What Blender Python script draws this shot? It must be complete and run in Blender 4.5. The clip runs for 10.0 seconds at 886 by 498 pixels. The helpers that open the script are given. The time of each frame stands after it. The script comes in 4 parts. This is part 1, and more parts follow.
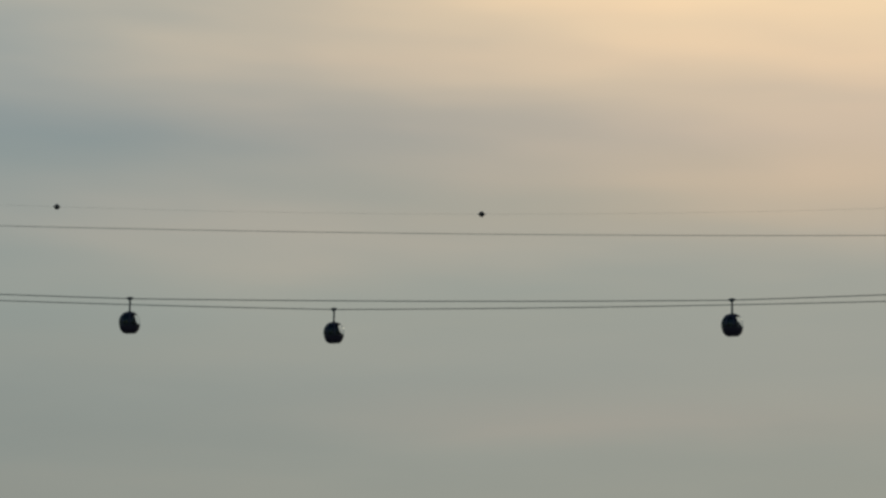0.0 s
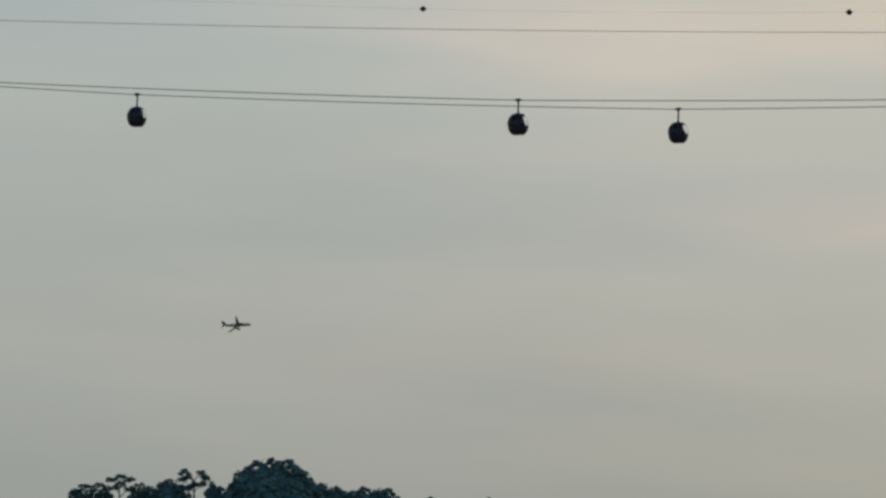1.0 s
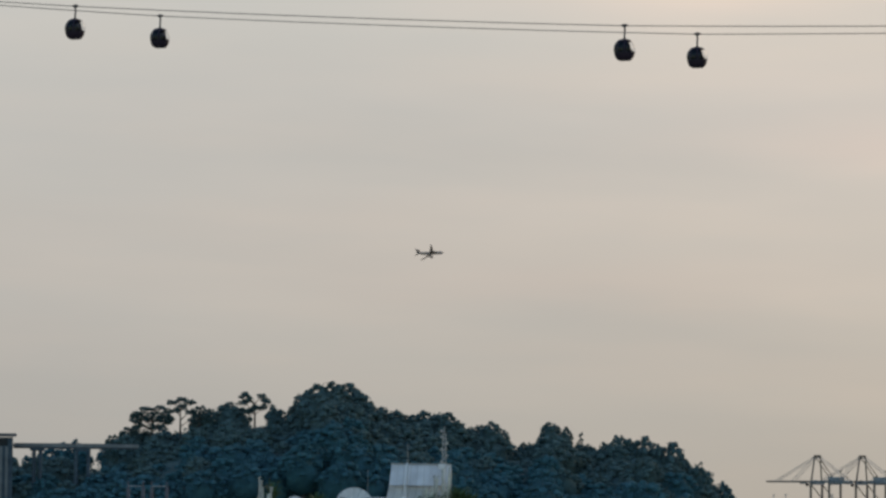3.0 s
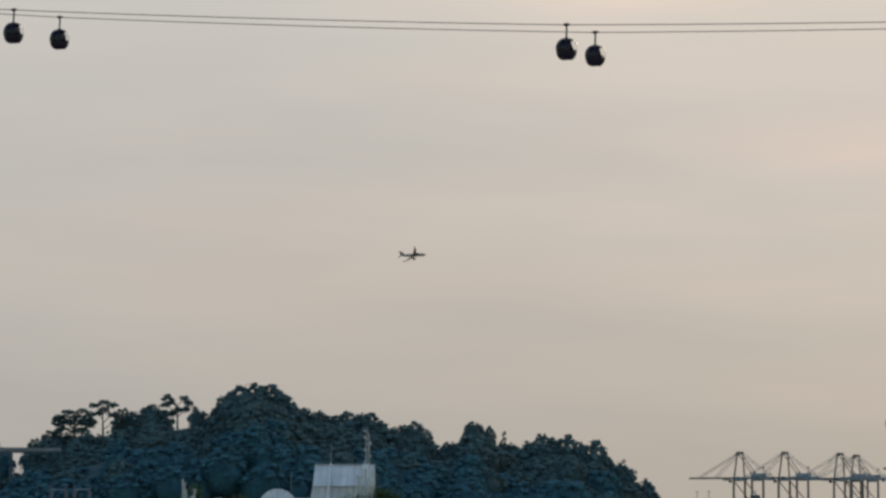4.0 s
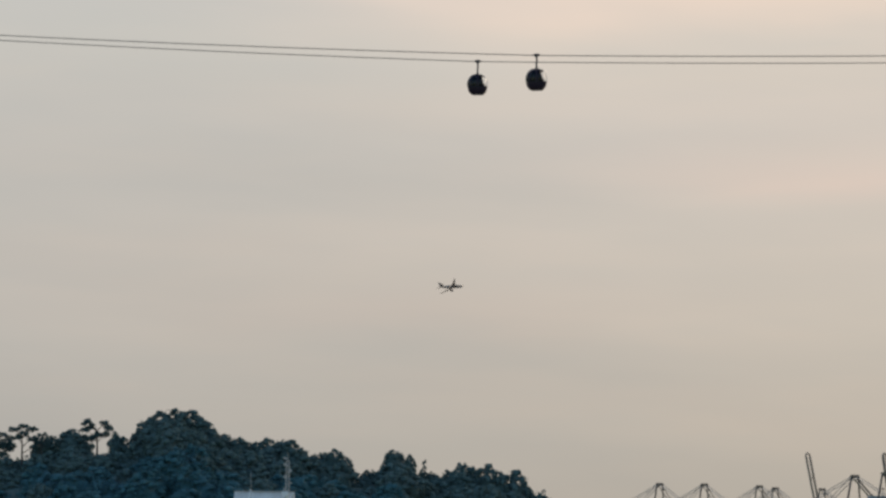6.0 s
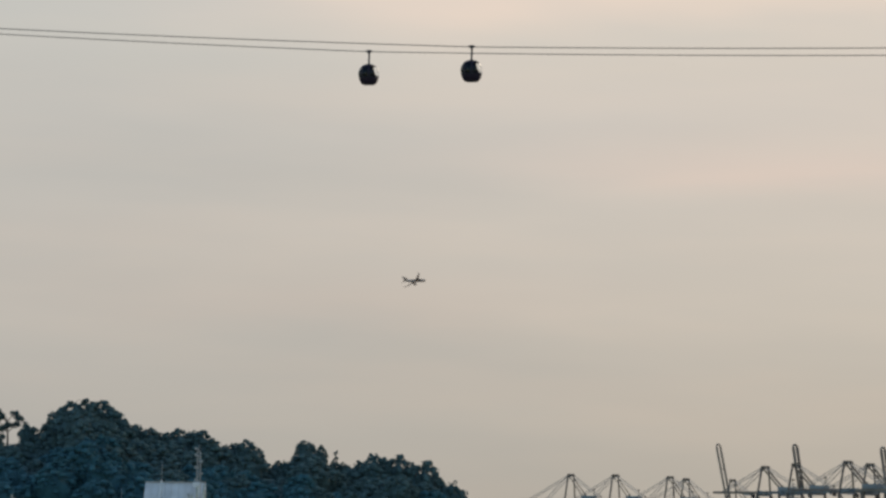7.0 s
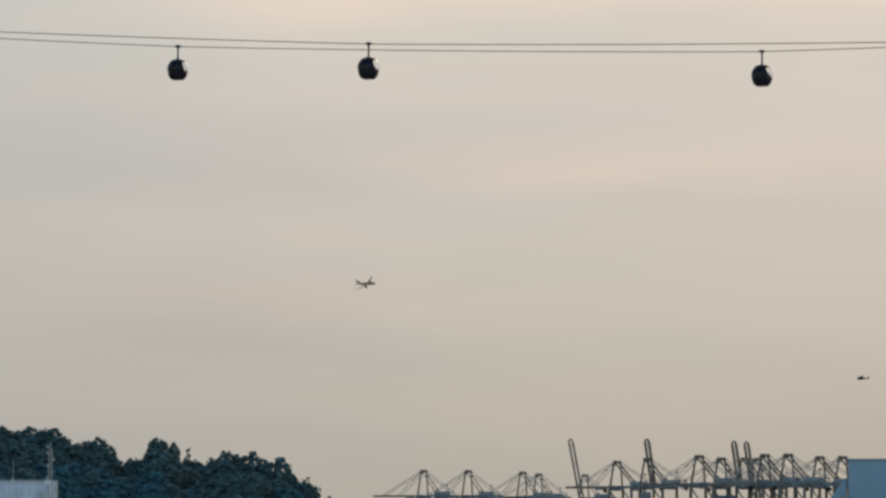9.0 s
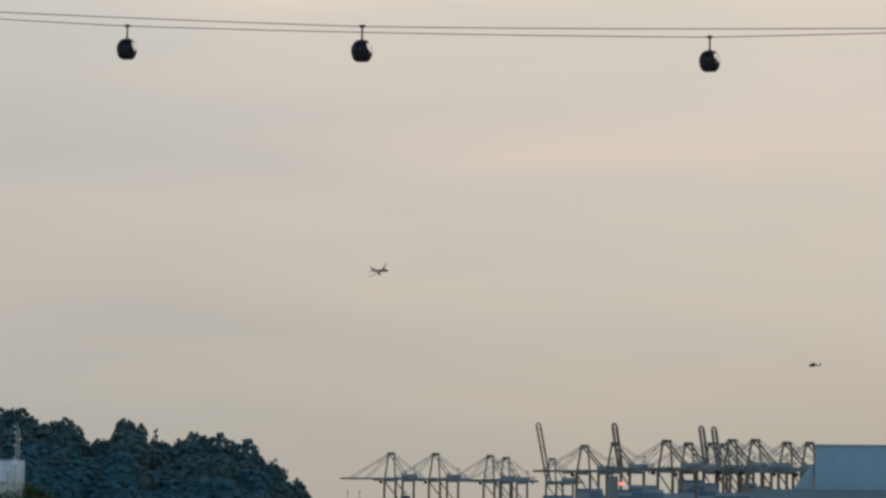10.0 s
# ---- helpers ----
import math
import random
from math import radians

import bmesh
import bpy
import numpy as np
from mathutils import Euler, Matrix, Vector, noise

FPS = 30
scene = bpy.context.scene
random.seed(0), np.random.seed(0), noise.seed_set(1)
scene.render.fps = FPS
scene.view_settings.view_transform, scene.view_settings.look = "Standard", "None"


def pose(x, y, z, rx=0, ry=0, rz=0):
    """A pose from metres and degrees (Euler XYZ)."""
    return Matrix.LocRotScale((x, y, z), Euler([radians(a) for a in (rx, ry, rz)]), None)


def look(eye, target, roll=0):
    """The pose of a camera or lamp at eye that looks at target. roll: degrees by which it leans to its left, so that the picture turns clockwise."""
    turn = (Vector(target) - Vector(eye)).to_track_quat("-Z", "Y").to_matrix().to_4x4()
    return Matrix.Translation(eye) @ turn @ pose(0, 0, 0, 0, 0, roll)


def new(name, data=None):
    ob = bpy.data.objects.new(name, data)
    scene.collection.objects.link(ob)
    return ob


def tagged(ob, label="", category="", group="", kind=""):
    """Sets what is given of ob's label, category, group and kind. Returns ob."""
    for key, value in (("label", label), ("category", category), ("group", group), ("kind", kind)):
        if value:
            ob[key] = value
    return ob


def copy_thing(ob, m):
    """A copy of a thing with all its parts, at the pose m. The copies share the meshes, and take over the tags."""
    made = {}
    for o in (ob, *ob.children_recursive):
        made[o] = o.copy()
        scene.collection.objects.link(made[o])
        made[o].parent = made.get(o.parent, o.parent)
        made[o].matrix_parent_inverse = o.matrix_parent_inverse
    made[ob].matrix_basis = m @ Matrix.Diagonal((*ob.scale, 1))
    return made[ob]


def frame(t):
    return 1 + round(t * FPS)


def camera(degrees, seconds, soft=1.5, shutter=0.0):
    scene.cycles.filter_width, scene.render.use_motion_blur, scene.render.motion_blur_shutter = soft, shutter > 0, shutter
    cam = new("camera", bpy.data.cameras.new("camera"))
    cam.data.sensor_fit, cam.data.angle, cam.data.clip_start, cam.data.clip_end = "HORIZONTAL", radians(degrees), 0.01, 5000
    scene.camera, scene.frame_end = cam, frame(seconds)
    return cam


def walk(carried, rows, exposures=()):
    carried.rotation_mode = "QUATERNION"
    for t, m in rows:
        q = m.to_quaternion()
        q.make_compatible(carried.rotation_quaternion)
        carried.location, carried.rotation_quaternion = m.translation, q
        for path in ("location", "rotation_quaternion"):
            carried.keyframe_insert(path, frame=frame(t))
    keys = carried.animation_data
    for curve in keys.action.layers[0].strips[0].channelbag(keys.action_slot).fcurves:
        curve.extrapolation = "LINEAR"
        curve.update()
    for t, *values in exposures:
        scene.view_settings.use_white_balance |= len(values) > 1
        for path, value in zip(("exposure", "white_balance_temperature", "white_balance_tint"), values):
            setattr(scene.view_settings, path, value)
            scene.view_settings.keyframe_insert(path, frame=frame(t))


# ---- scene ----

# ---------- camera: a long lens on a terrace, 25 m above the sea, panning ----------
EYE = Vector((0.0, 0.0, 25.0))
cam = camera(15.0, 10.0, soft=2.8)


def bearing(az, el, dist):
    """The point at a bearing az (degrees, clockwise from +y), height angle el and level distance dist from the eye."""
    a = radians(az)
    return Vector((dist * math.sin(a), dist * math.cos(a), EYE.z + dist * math.tan(radians(el))))


def aim(yaw, pitch, roll):
    return look(EYE, bearing(yaw, pitch, 900.0), roll)


walk(cam, [
    (0.0, aim(6.534, 8.939, -0.37)), (0.3, aim(4.485, 7.875, -0.01)), (0.5, aim(3.239, 7.288, 0.16)),
    (0.7, aim(2.000, 6.433, 0.16)), (1.0, aim(0.251, 5.554, 0.13)), (1.2, aim(-0.594, 5.106, -0.20)),
    (1.5, aim(-1.429, 4.903, -0.54)), (1.8, aim(-1.437, 4.741, -0.35)), (2.0, aim(-1.420, 4.450, -0.17)),
    (2.2, aim(-1.416, 4.345, 0.06)), (3.3, aim(-0.483, 4.264, 0.41)), (3.5, aim(0.001, 4.269, 0.01)),
    (4.0, aim(0.554, 4.268, -0.13)), (4.5, aim(1.097, 4.148, 0.07)), (5.0, aim(1.187, 4.116, 0.03)),
    (5.2, aim(1.293, 4.233, 0.05)), (6.3, aim(2.195, 4.812, 0.69)), (6.5, aim(2.586, 4.731, 0.65)),
    (7.0, aim(3.374, 4.611, 0.53)), (7.5, aim(4.304, 4.336, 0.36)), (8.0, aim(5.226, 4.449, 0.23)),
    (8.5, aim(5.654, 4.686, 0.19)), (9.0, aim(5.898, 4.562, 0.15)), (9.5, aim(6.153, 4.372, 0.44)),
    (10.0, aim(6.426, 4.273, 0.57)),
], exposures=[(0.0, -0.82, 6020, -5), (0.5, -0.56, 6050, -1), (1.0, -0.29, 6130, 1), (1.5, -0.07, 6200, 6), (2.2, 0.04, 6350, 8), (3.5, 0.04, 6610, 11), (6.5, 0.02, 6580, 10), (8.5, 0.02, 6500, 9), (10.0, 0.02, 6500, 9)])

# ---------- sky and sun ----------
world = bpy.data.worlds.new("evening_sky")
scene.world = world
world.use_nodes = True


class Nodes:
    """Short hand for building a node tree."""

    def __init__(self, tree):
        self.tree = tree
        tree.nodes.clear()

    def add(self, kind, inputs=None, operation="", interpolation="", blend=""):
        n = self.tree.nodes.new(kind)
        if operation:
            n.operation = operation
        if interpolation:
            n.interpolation_type = interpolation
        if blend:
            n.data_type, n.blend_type = "RGBA", blend
        for k, v in (inputs or {}).items():
            if isinstance(v, bpy.types.NodeSocket):
                self.tree.links.new(v, n.inputs[k])
            else:
                n.inputs[k].default_value = v
        return n

    def math(self, op, a, b=0.0, c=0.0):
        return self.add("ShaderNodeMath", {0: a, 1: b, 2: c}, operation=op).outputs[0]

    def span(self, v, a, b, c=0.0, d=1.0, smooth=False):
        return self.add("ShaderNodeMapRange", {"Value": v, "From Min": a, "From Max": b, "To Min": c, "To Max": d},
                        interpolation="SMOOTHSTEP" if smooth else "LINEAR").outputs[0]

    def ramp(self, v, stops, how="LINEAR"):
        n = self.add("ShaderNodeValToRGB", {0: v})
        cr = n.color_ramp
        cr.interpolation = how
        while len(cr.elements) < len(stops):
            cr.elements.new(0.5)
        for e, (p, c) in zip(cr.elements, stops):
            e.position = p
        for e, (p, c) in zip(cr.elements, stops):
            e.color = (*c, 1)
        return n.outputs[0]

    def mix(self, f, a, b, how="MIX"):
        return self.add("ShaderNodeMix", {0: f, 6: a, 7: b}, blend=how).outputs[2]

    def noise(self, vec, scale, detail=3.0, rough=0.5):
        return self.add("ShaderNodeTexNoise", {"Vector": vec, "Scale": scale, "Detail": detail, "Roughness": rough}).outputs[0]


SUN_AZ, SUN_EL = 30.0, 22.0
w = Nodes(world.node_tree)
way = w.add("ShaderNodeTexCoord").outputs["Generated"]
xyz = w.add("ShaderNodeSeparateXYZ", {0: way}).outputs
az = w.math("MULTIPLY", w.math("ARCTAN2", xyz[0], xyz[1]), 57.2958)
el = w.math("MULTIPLY", w.math("ARCSINE", xyz[2]), 57.2958)
flat = w.add("ShaderNodeCombineXYZ", {0: w.math("MULTIPLY", az, 0.075), 1: w.math("MULTIPLY", w.math("ADD", el, w.math("MULTIPLY", az, 0.06)), 0.36), 2: 3.7}).outputs[0]
streak = w.noise(flat, 1.0, 3.5, 0.5)
flat2 = w.add("ShaderNodeCombineXYZ", {0: w.math("MULTIPLY", az, 0.13), 1: w.math("MULTIPLY", el, 0.8), 2: 8.2}).outputs[0]
wisp = w.noise(flat2, 1.0, 3.5, 0.55)
high = w.span(el, 8.0, 11.0, 0.0, 1.0, True)
up = w.math("MULTIPLY", el, 1.0 / 40.0)
up = w.math("ADD", up, w.span(streak, 0.3, 0.7, -0.018, 0.015))
cool = w.ramp(up, [(0.0, (0.395, 0.385, 0.358)), (0.1, (0.482, 0.463, 0.43)), (0.2, (0.565, 0.55, 0.515)), (0.26, (0.50, 0.53, 0.535)),
                   (0.35, (0.465, 0.53, 0.57)), (0.6, (0.36, 0.46, 0.58)), (1.0, (0.25, 0.36, 0.52))])
warm = w.ramp(up, [(0.0, (0.47, 0.415, 0.345)), (0.1, (0.598, 0.536, 0.46)), (0.2, (0.707, 0.622, 0.550)), (0.27, (1.20, 0.855, 0.655)),
                   (0.35, (1.98, 1.29, 0.79)), (0.6, (1.2, 1.0, 0.75)), (1.0, (0.5, 0.55, 0.6))])
spread = w.math("MULTIPLY", w.span(streak, 0.28, 0.72, -1.0, 1.0), w.span(high, 0.0, 1.0, 4.0, 4.5))
side = w.math("SUBTRACT", w.math("ADD", az, spread), w.math("MULTIPLY", high, 1.5))
veil = w.mix(w.span(side, -11.0, 17.0, 0.0, 1.0, True), cool, warm)
veil = w.mix(1.0, veil, w.ramp(wisp, [(0.3, (0.96, 0.975, 0.985)), (0.5, (0.995, 0.995, 0.995)), (0.72, (1.04, 1.015, 1.0))]), "MULTIPLY")

# faint long cloud bars: bearing, height, half width, half depth, and how they tint the veil
for a_, e_, wa, we, tone in ((9.3, 5.95, 4.5, 0.40, (1.08, 1.02, 1.01)), (2.0, 3.7, 4.5, 0.45, (1.055, 1.015, 1.0)), (12.5, 9.8, 7.0, 0.75, (1.11, 1.05, 0.97)),
                             (3.0, 11.0, 7.0, 0.7, (0.90, 0.93, 0.96)), (-2.0, 12.3, 5.0, 1.2, (0.90, 0.95, 1.0)), (7.0, 8.2, 12.0, 0.8, (0.985, 1.0, 0.99))):
    bend = w.math("ADD", el, w.span(wisp, 0.3, 0.7, -0.25, 0.25))
    ga = w.math("POWER", w.math("DIVIDE", w.math("SUBTRACT", az, a_), wa), 2.0)
    ge = w.math("POWER", w.math("DIVIDE", w.math("SUBTRACT", bend, e_), we), 2.0)
    bar_f = w.math("EXPONENT", w.math("MULTIPLY", w.math("ADD", ga, ge), -1.0))
    veil = w.mix(bar_f, veil, w.mix(1.0, veil, (*tone, 1), "MULTIPLY"))
sky = w.add("ShaderNodeTexSky")
sky.sky_type, sky.sun_disc, sky.sun_elevation, sky.sun_rotation = "NISHITA", False, radians(SUN_EL), radians(SUN_AZ)
sky.air_density, sky.dust_density, sky.ozone_density = 1.6, 0.8, 4.0
dome = w.mix(1.0, sky.outputs[0], (0.15, 0.15, 0.155, 1), "MULTIPLY")
ahead = w.add("ShaderNodeVectorMath", {0: way, 1: (math.sin(radians(6)), math.cos(radians(6)), 0.12)}, operation="DOT_PRODUCT").outputs["Value"]
both = w.mix(w.span(ahead, -0.1, 0.75, 0.0, 1.0, True), dome, veil)
bg = w.add("ShaderNodeBackground", {"Color": both, "Strength": 1.0})
w.add("ShaderNodeOutputWorld", {"Surface": bg.outputs[0]})

sun_data = bpy.data.lights.new("sun", "SUN")
sun_data.energy, sun_data.angle, sun_data.color = 0.5, radians(20), (1.0, 0.86, 0.68)
sun = new("sun", sun_data)
sun.matrix_world = look(bearing(SUN_AZ, SUN_EL, 800), EYE)

# ---------- materials ----------


def material(name, base, rough=0.6, metal=0.0, var=0.25, scale=1.0, fine=8.0, bump=0.0, coord="Object", tint=0.0, spec=0.5, thin=0.0):
    """A surface with stains at one scale, grain at another, fine relief, and a tint that differs from piece to piece."""
    m = bpy.data.materials.new(name)
    m.use_nodes = True
    n = Nodes(m.node_tree)
    co = n.add("ShaderNodeTexCoord").outputs[coord]
    big, small = n.noise(co, scale, 4.0), n.noise(co, scale * fine, 3.0)
    lo, hi = [tuple(max(0.0, c * k) for c in base) for k in (1 - var, 1 + var)]
    col = n.ramp(big, [(0.3, lo), (0.7, hi)])
    col = n.mix(n.span(small, 0.35, 0.75, 0.0, var), col, (*[c * 0.55 for c in base], 1))
    if tint:
        info = n.add("ShaderNodeObjectInfo").outputs["Random"]
        isle = n.add("ShaderNodeNewGeometry").outputs["Random Per Island"]
        hue = n.add("ShaderNodeHueSaturation", {"Hue": n.span(info, 0, 1, 0.5 - tint * 0.06, 0.5 + tint * 0.05),
                                               "Value": n.math("MULTIPLY", n.span(info, 0, 1, 1 - tint * 0.5, 1 + tint * 0.5),
                                                               n.span(isle, 0, 1, 1 - tint * 0.25, 1 + tint * 0.25)), "Color": col})
        col = hue.outputs[0]
    b = n.add("ShaderNodeBsdfPrincipled", {"Base Color": col, "Roughness": n.span(small, 0.3, 0.7, rough * 0.85, min(1, rough * 1.15)) if rough else 0.0,
                                           "Metallic": metal, "Specular IOR Level": spec})
    if bump:
        bp = n.add("ShaderNodeBump", {"Height": small, "Strength": 0.6, "Distance": bump})
        n.tree.links.new(bp.outputs[0], b.inputs["Normal"])
    out = b.outputs[0]
    if thin:
        lit = n.add("ShaderNodeBsdfTranslucent", {"Color": col})
        out = n.add("ShaderNodeMixShader", {0: thin, 1: out, 2: lit.outputs[0]}).outputs[0]
    n.add("ShaderNodeOutputMaterial", {"Surface": out})
    return m


# Hillside leaf colours include the blue distance haze, blended into the green.
HAZED_LEAF = material("leaf", (0.065, 0.160, 0.186), 0.8, 0, 0.2, 0.25, 6, 0.0, "Object", 0.12, 0.05, 0.15)
HAZED_LEAF_DEEP = material("hazed_deep_leaf", (0.065, 0.160, 0.186), 0.85, 0, 0.2, 0.4, 6, 0.05, "Object", 0.12, 0.05)
# Ridge copies of the leaf: the hilltop's paler, warmer hazy light put into colour.
LIT_RIDGE_LEAF = material("ridge_leaf_lit_tone", (0.096, 0.156, 0.153), 0.8, 0, 0.2, 0.25, 6, 0.0, "Object", 0.12, 0.05, 0.15)
LIT_RIDGE_DEEP = material("ridge_deep_lit_tone", (0.096, 0.156, 0.153), 0.85, 0, 0.2, 0.4, 6, 0.05, "Object", 0.12, 0.05)
PALM_LEAF = material("palm_leaf", (0.06, 0.115, 0.035), 0.55, 0, 0.3, 2.0, 6, 0.0, "Object", 0.4)
DRY_LEAF = material("dry_leaf", (0.58, 0.57, 0.48), 0.8, 0, 0.3, 2.0, 6, 0.0, "Object", 0.4)
BARK = material("bark", (0.10, 0.085, 0.07), 0.9, 0, 0.35, 1.2, 8, 0.03)
SOIL = material("forest_floor", (0.035, 0.09, 0.09), 0.95, 0, 0.35, 0.08, 12, 0.1)
SEA = material("sea_water", (0.03, 0.06, 0.07), 0.12, 0, 0.2, 0.02, 30, 0.08)
QUAY = material("quay_concrete", (0.28, 0.27, 0.25), 0.85, 0, 0.2, 0.03, 20, 0.02)
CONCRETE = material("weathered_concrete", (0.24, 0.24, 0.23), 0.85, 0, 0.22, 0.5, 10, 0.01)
# darker, bluer concrete for the tower shaft and the walkway columns
DARK_CONCRETE = material("dark_concrete", (0.085, 0.115, 0.135), 0.9, 0, 0.3, 0.4, 10, 0.02)
DECKING = material("walkway_deck", (0.095, 0.112, 0.122), 0.8, 0, 0.2, 0.5, 10, 0.01)
CABIN = material("navy_cabin_paint", (0.026, 0.016, 0.026), 0.45, 0.0, 0.2, 1.5, 10, 0.0, "Object", 0.0, 0.25)
DARK = material("black_rubber", (0.015, 0.015, 0.017), 0.6, 0, 0.2, 3, 8)
GRIP = material("grip_steel", (0.05, 0.05, 0.055), 0.45, 0.7, 0.2, 4, 8)
ROPE = material("wire_rope", (0.09, 0.085, 0.08), 0.55, 0.6, 0.2, 2, 10)
BALL = material("marker_ball", (0.030, 0.022, 0.018), 0.5, 0, 0.2, 3, 8)
CRANE = material("crane_steel", (0.19, 0.158, 0.122), 0.55, 0, 0.25, 0.06, 10, 0.0, "Object", 0.3)
CRANE_HOUSE = material("crane_house", (0.28, 0.315, 0.32), 0.6, 0, 0.2, 0.1, 8)
GIRDER = material("girder_steel", (0.20, 0.225, 0.23), 0.6, 0, 0.25, 0.08, 10, 0.0, "Object", 0.3)
CABLE = material("stay_cable", (0.31, 0.31, 0.30), 0.6, 0.3, 0.2, 0.2, 8)
# The airliner's three paints are browned by warm evening haze, put into their colour.
HAZED_WHITE = material("hazed_aircraft_white", (0.48, 0.36, 0.28), 0.35, 0, 0.1, 0.3, 8)
HAZED_GREY = material("hazed_aircraft_grey", (0.33, 0.235, 0.17), 0.4, 0.2, 0.15, 0.4, 8)
HAZED_DARK = material("hazed_aircraft_dark", (0.10, 0.078, 0.062), 0.4, 0.2, 0.15, 0.4, 8)
HELI = material("helicopter_olive", (0.048, 0.042, 0.034), 0.5, 0, 0.2, 0.8, 8)
SHEET = material("pale_roof_sheet", (0.74, 0.73, 0.71), 0.5, 0.0, 0.16, 0.7, 12, 0.004, "Object", 0.15)
SHIP_WHITE = material("ship_paint", (0.30, 0.29, 0.26), 0.6, 0, 0.15, 0.2, 10)
STEEL = material("galvanised_steel", (0.42, 0.42, 0.40), 0.5, 0.5, 0.2, 1.5, 10)
POST = material("weathered_post", (0.11, 0.115, 0.13), 0.7, 0, 0.25, 1.5, 10)
DISH = material("dish_white", (0.84, 0.84, 0.82), 0.5, 0, 0.12, 1.0, 10)
BLUE_WALL = material("blue_cladding", (0.34, 0.455, 0.525), 0.65, 0, 0.12, 0.05, 10, 0.0, "Object", 0.12)
GREY_ROOF = material("grey_cladding", (0.28, 0.33, 0.365), 0.7, 0, 0.15, 0.05, 10, 0.0, "Object", 0.15)
BOX_BLUE = material("container_blue", (0.12, 0.18, 0.24), 0.6, 0, 0.2, 0.1, 8, 0.0, "Object", 0.5)
BOX_RUST = material("container_rust", (0.16, 0.07, 0.045), 0.65, 0, 0.2, 0.1, 8, 0.0, "Object", 0.5)


def lamp_material(name, colour, strength):
    m = bpy.data.materials.new(name)
    m.use_nodes = True
    n = Nodes(m.node_tree)
    e = n.add("ShaderNodeEmission", {"Color": (*colour, 1), "Strength": strength})
    n.add("ShaderNodeOutputMaterial", {"Surface": e.outputs[0]})
    return m


def glass_material(name, tint, gloss=0.35, ior=1.22):
    m = bpy.data.materials.new(name)
    m.use_nodes = True
    n = Nodes(m.node_tree)
    a = n.add("ShaderNodeBsdfTransparent", {"Color": (*tint, 1)})
    g = n.add("ShaderNodeBsdfGlossy", {"Roughness": 0.03, "Color": (0.9, 0.95, 1, 1)})
    f = n.add("ShaderNodeFresnel", {"IOR": ior})
    x = n.add("ShaderNodeMixShader", {0: n.math("MULTIPLY", f.outputs[0], gloss), 1: a.outputs[0], 2: g.outputs[0]})
    n.add("ShaderNodeOutputMaterial", {"Surface": x.outputs[0]})
    return m


GLASS = glass_material("cabin_glass", (0.985, 0.985, 0.985))
TINTED = glass_material("tinted_glass", (0.05, 0.055, 0.07), 0.6, 1.5)
RED_LIGHT = lamp_material("red_sign_light", (1.0, 0.24, 0.20), 1.6)

# ---------- mesh helpers ----------


def mesh_of(name, bm, mat, smooth=False):
    me = bpy.data.meshes.new(name)
    if smooth:
        for f in bm.faces:
            f.smooth = True
    bm.to_mesh(me)
    bm.free()
    me.materials.append(mat)
    return me


def part(name, bm, mat, parent=None, label="", smooth=False):
    ob = new(name, bm if isinstance(bm, bpy.types.Mesh) else mesh_of(name, bm, mat, smooth))
    if parent is not None:
        ob.parent = parent
    if label:
        ob["label"] = label
    return ob


def thing(name, label, category, at=None, group="", kind=""):
    ob = new(name)
    ob.empty_display_size = 0.5
    if at is not None:
        ob.matrix_basis = at
    return tagged(ob, label, category, group, kind)


def box(bm, x0, x1, y0, y1, z0, z1, m=None):
    vs = [bm.verts.new((x, y, z)) for x in (x0, x1) for y in (y0, y1) for z in (z0, z1)]
    if m is not None:
        for v in vs:
            v.co = m @ v.co
    for q in ((0, 1, 3, 2), (4, 6, 7, 5), (0, 4, 5, 1), (2, 3, 7, 6), (0, 2, 6, 4), (1, 5, 7, 3)):
        bm.faces.new([vs[i] for i in q])
    return vs


def block(x0, x1, y0, y1, z0, z1, bevel=0.0):
    bm = bmesh.new()
    box(bm, x0, x1, y0, y1, z0, z1)
    if bevel:
        bmesh.ops.bevel(bm, geom=bm.edges[:], offset=bevel, segments=2, affect="EDGES")
    return bm


def tube(bm, a, b, r0, r1=None, n=8, square=False):
    """A round (or square) bar from a to b."""
    a, b = Vector(a), Vector(b)
    r1 = r0 if r1 is None else r1
    d = (b - a).normalized()
    q = d.to_track_quat("Z", "Y")
    k = 4 if square else n
    off = math.pi / 4 if square else 0.0
    rings = []
    for p, r in ((a, r0), (b, r1)):
        rr = r * (1.414 if square else 1.0)
        rings.append([bm.verts.new(p + q @ Vector((rr * math.cos(off + 2 * math.pi * i / k), rr * math.sin(off + 2 * math.pi * i / k), 0))) for i in range(k)])
    for i in range(k):
        bm.faces.new((rings[0][i], rings[0][(i + 1) % k], rings[1][(i + 1) % k], rings[1][i]))
    bm.faces.new(rings[0][::-1])
    bm.faces.new(rings[1])


def bar(a, b, r0, r1=None, n=8, square=False):
    bm = bmesh.new()
    tube(bm, a, b, r0, r1, n, square)
    return bm


def loft(bm, rings, close=True):
    """Skin a list of rings (lists of points, all as long) into one closed body."""
    vs = [[bm.verts.new(p) for p in r] for r in rings]
    k = len(vs[0])
    for a, b in zip(vs, vs[1:]):
        for i in range(k):
            bm.faces.new((a[i], a[(i + 1) % k], b[(i + 1) % k], b[i]))
    if close:
        bm.faces.new(vs[0][::-1])
        bm.faces.new(vs[-1])


def ellipse_ring(c, axis_u, axis_v, ru, rv, n):
    return [c + axis_u * (ru * math.cos(2 * math.pi * i / n)) + axis_v * (rv * math.sin(2 * math.pi * i / n)) for i in range(n)]


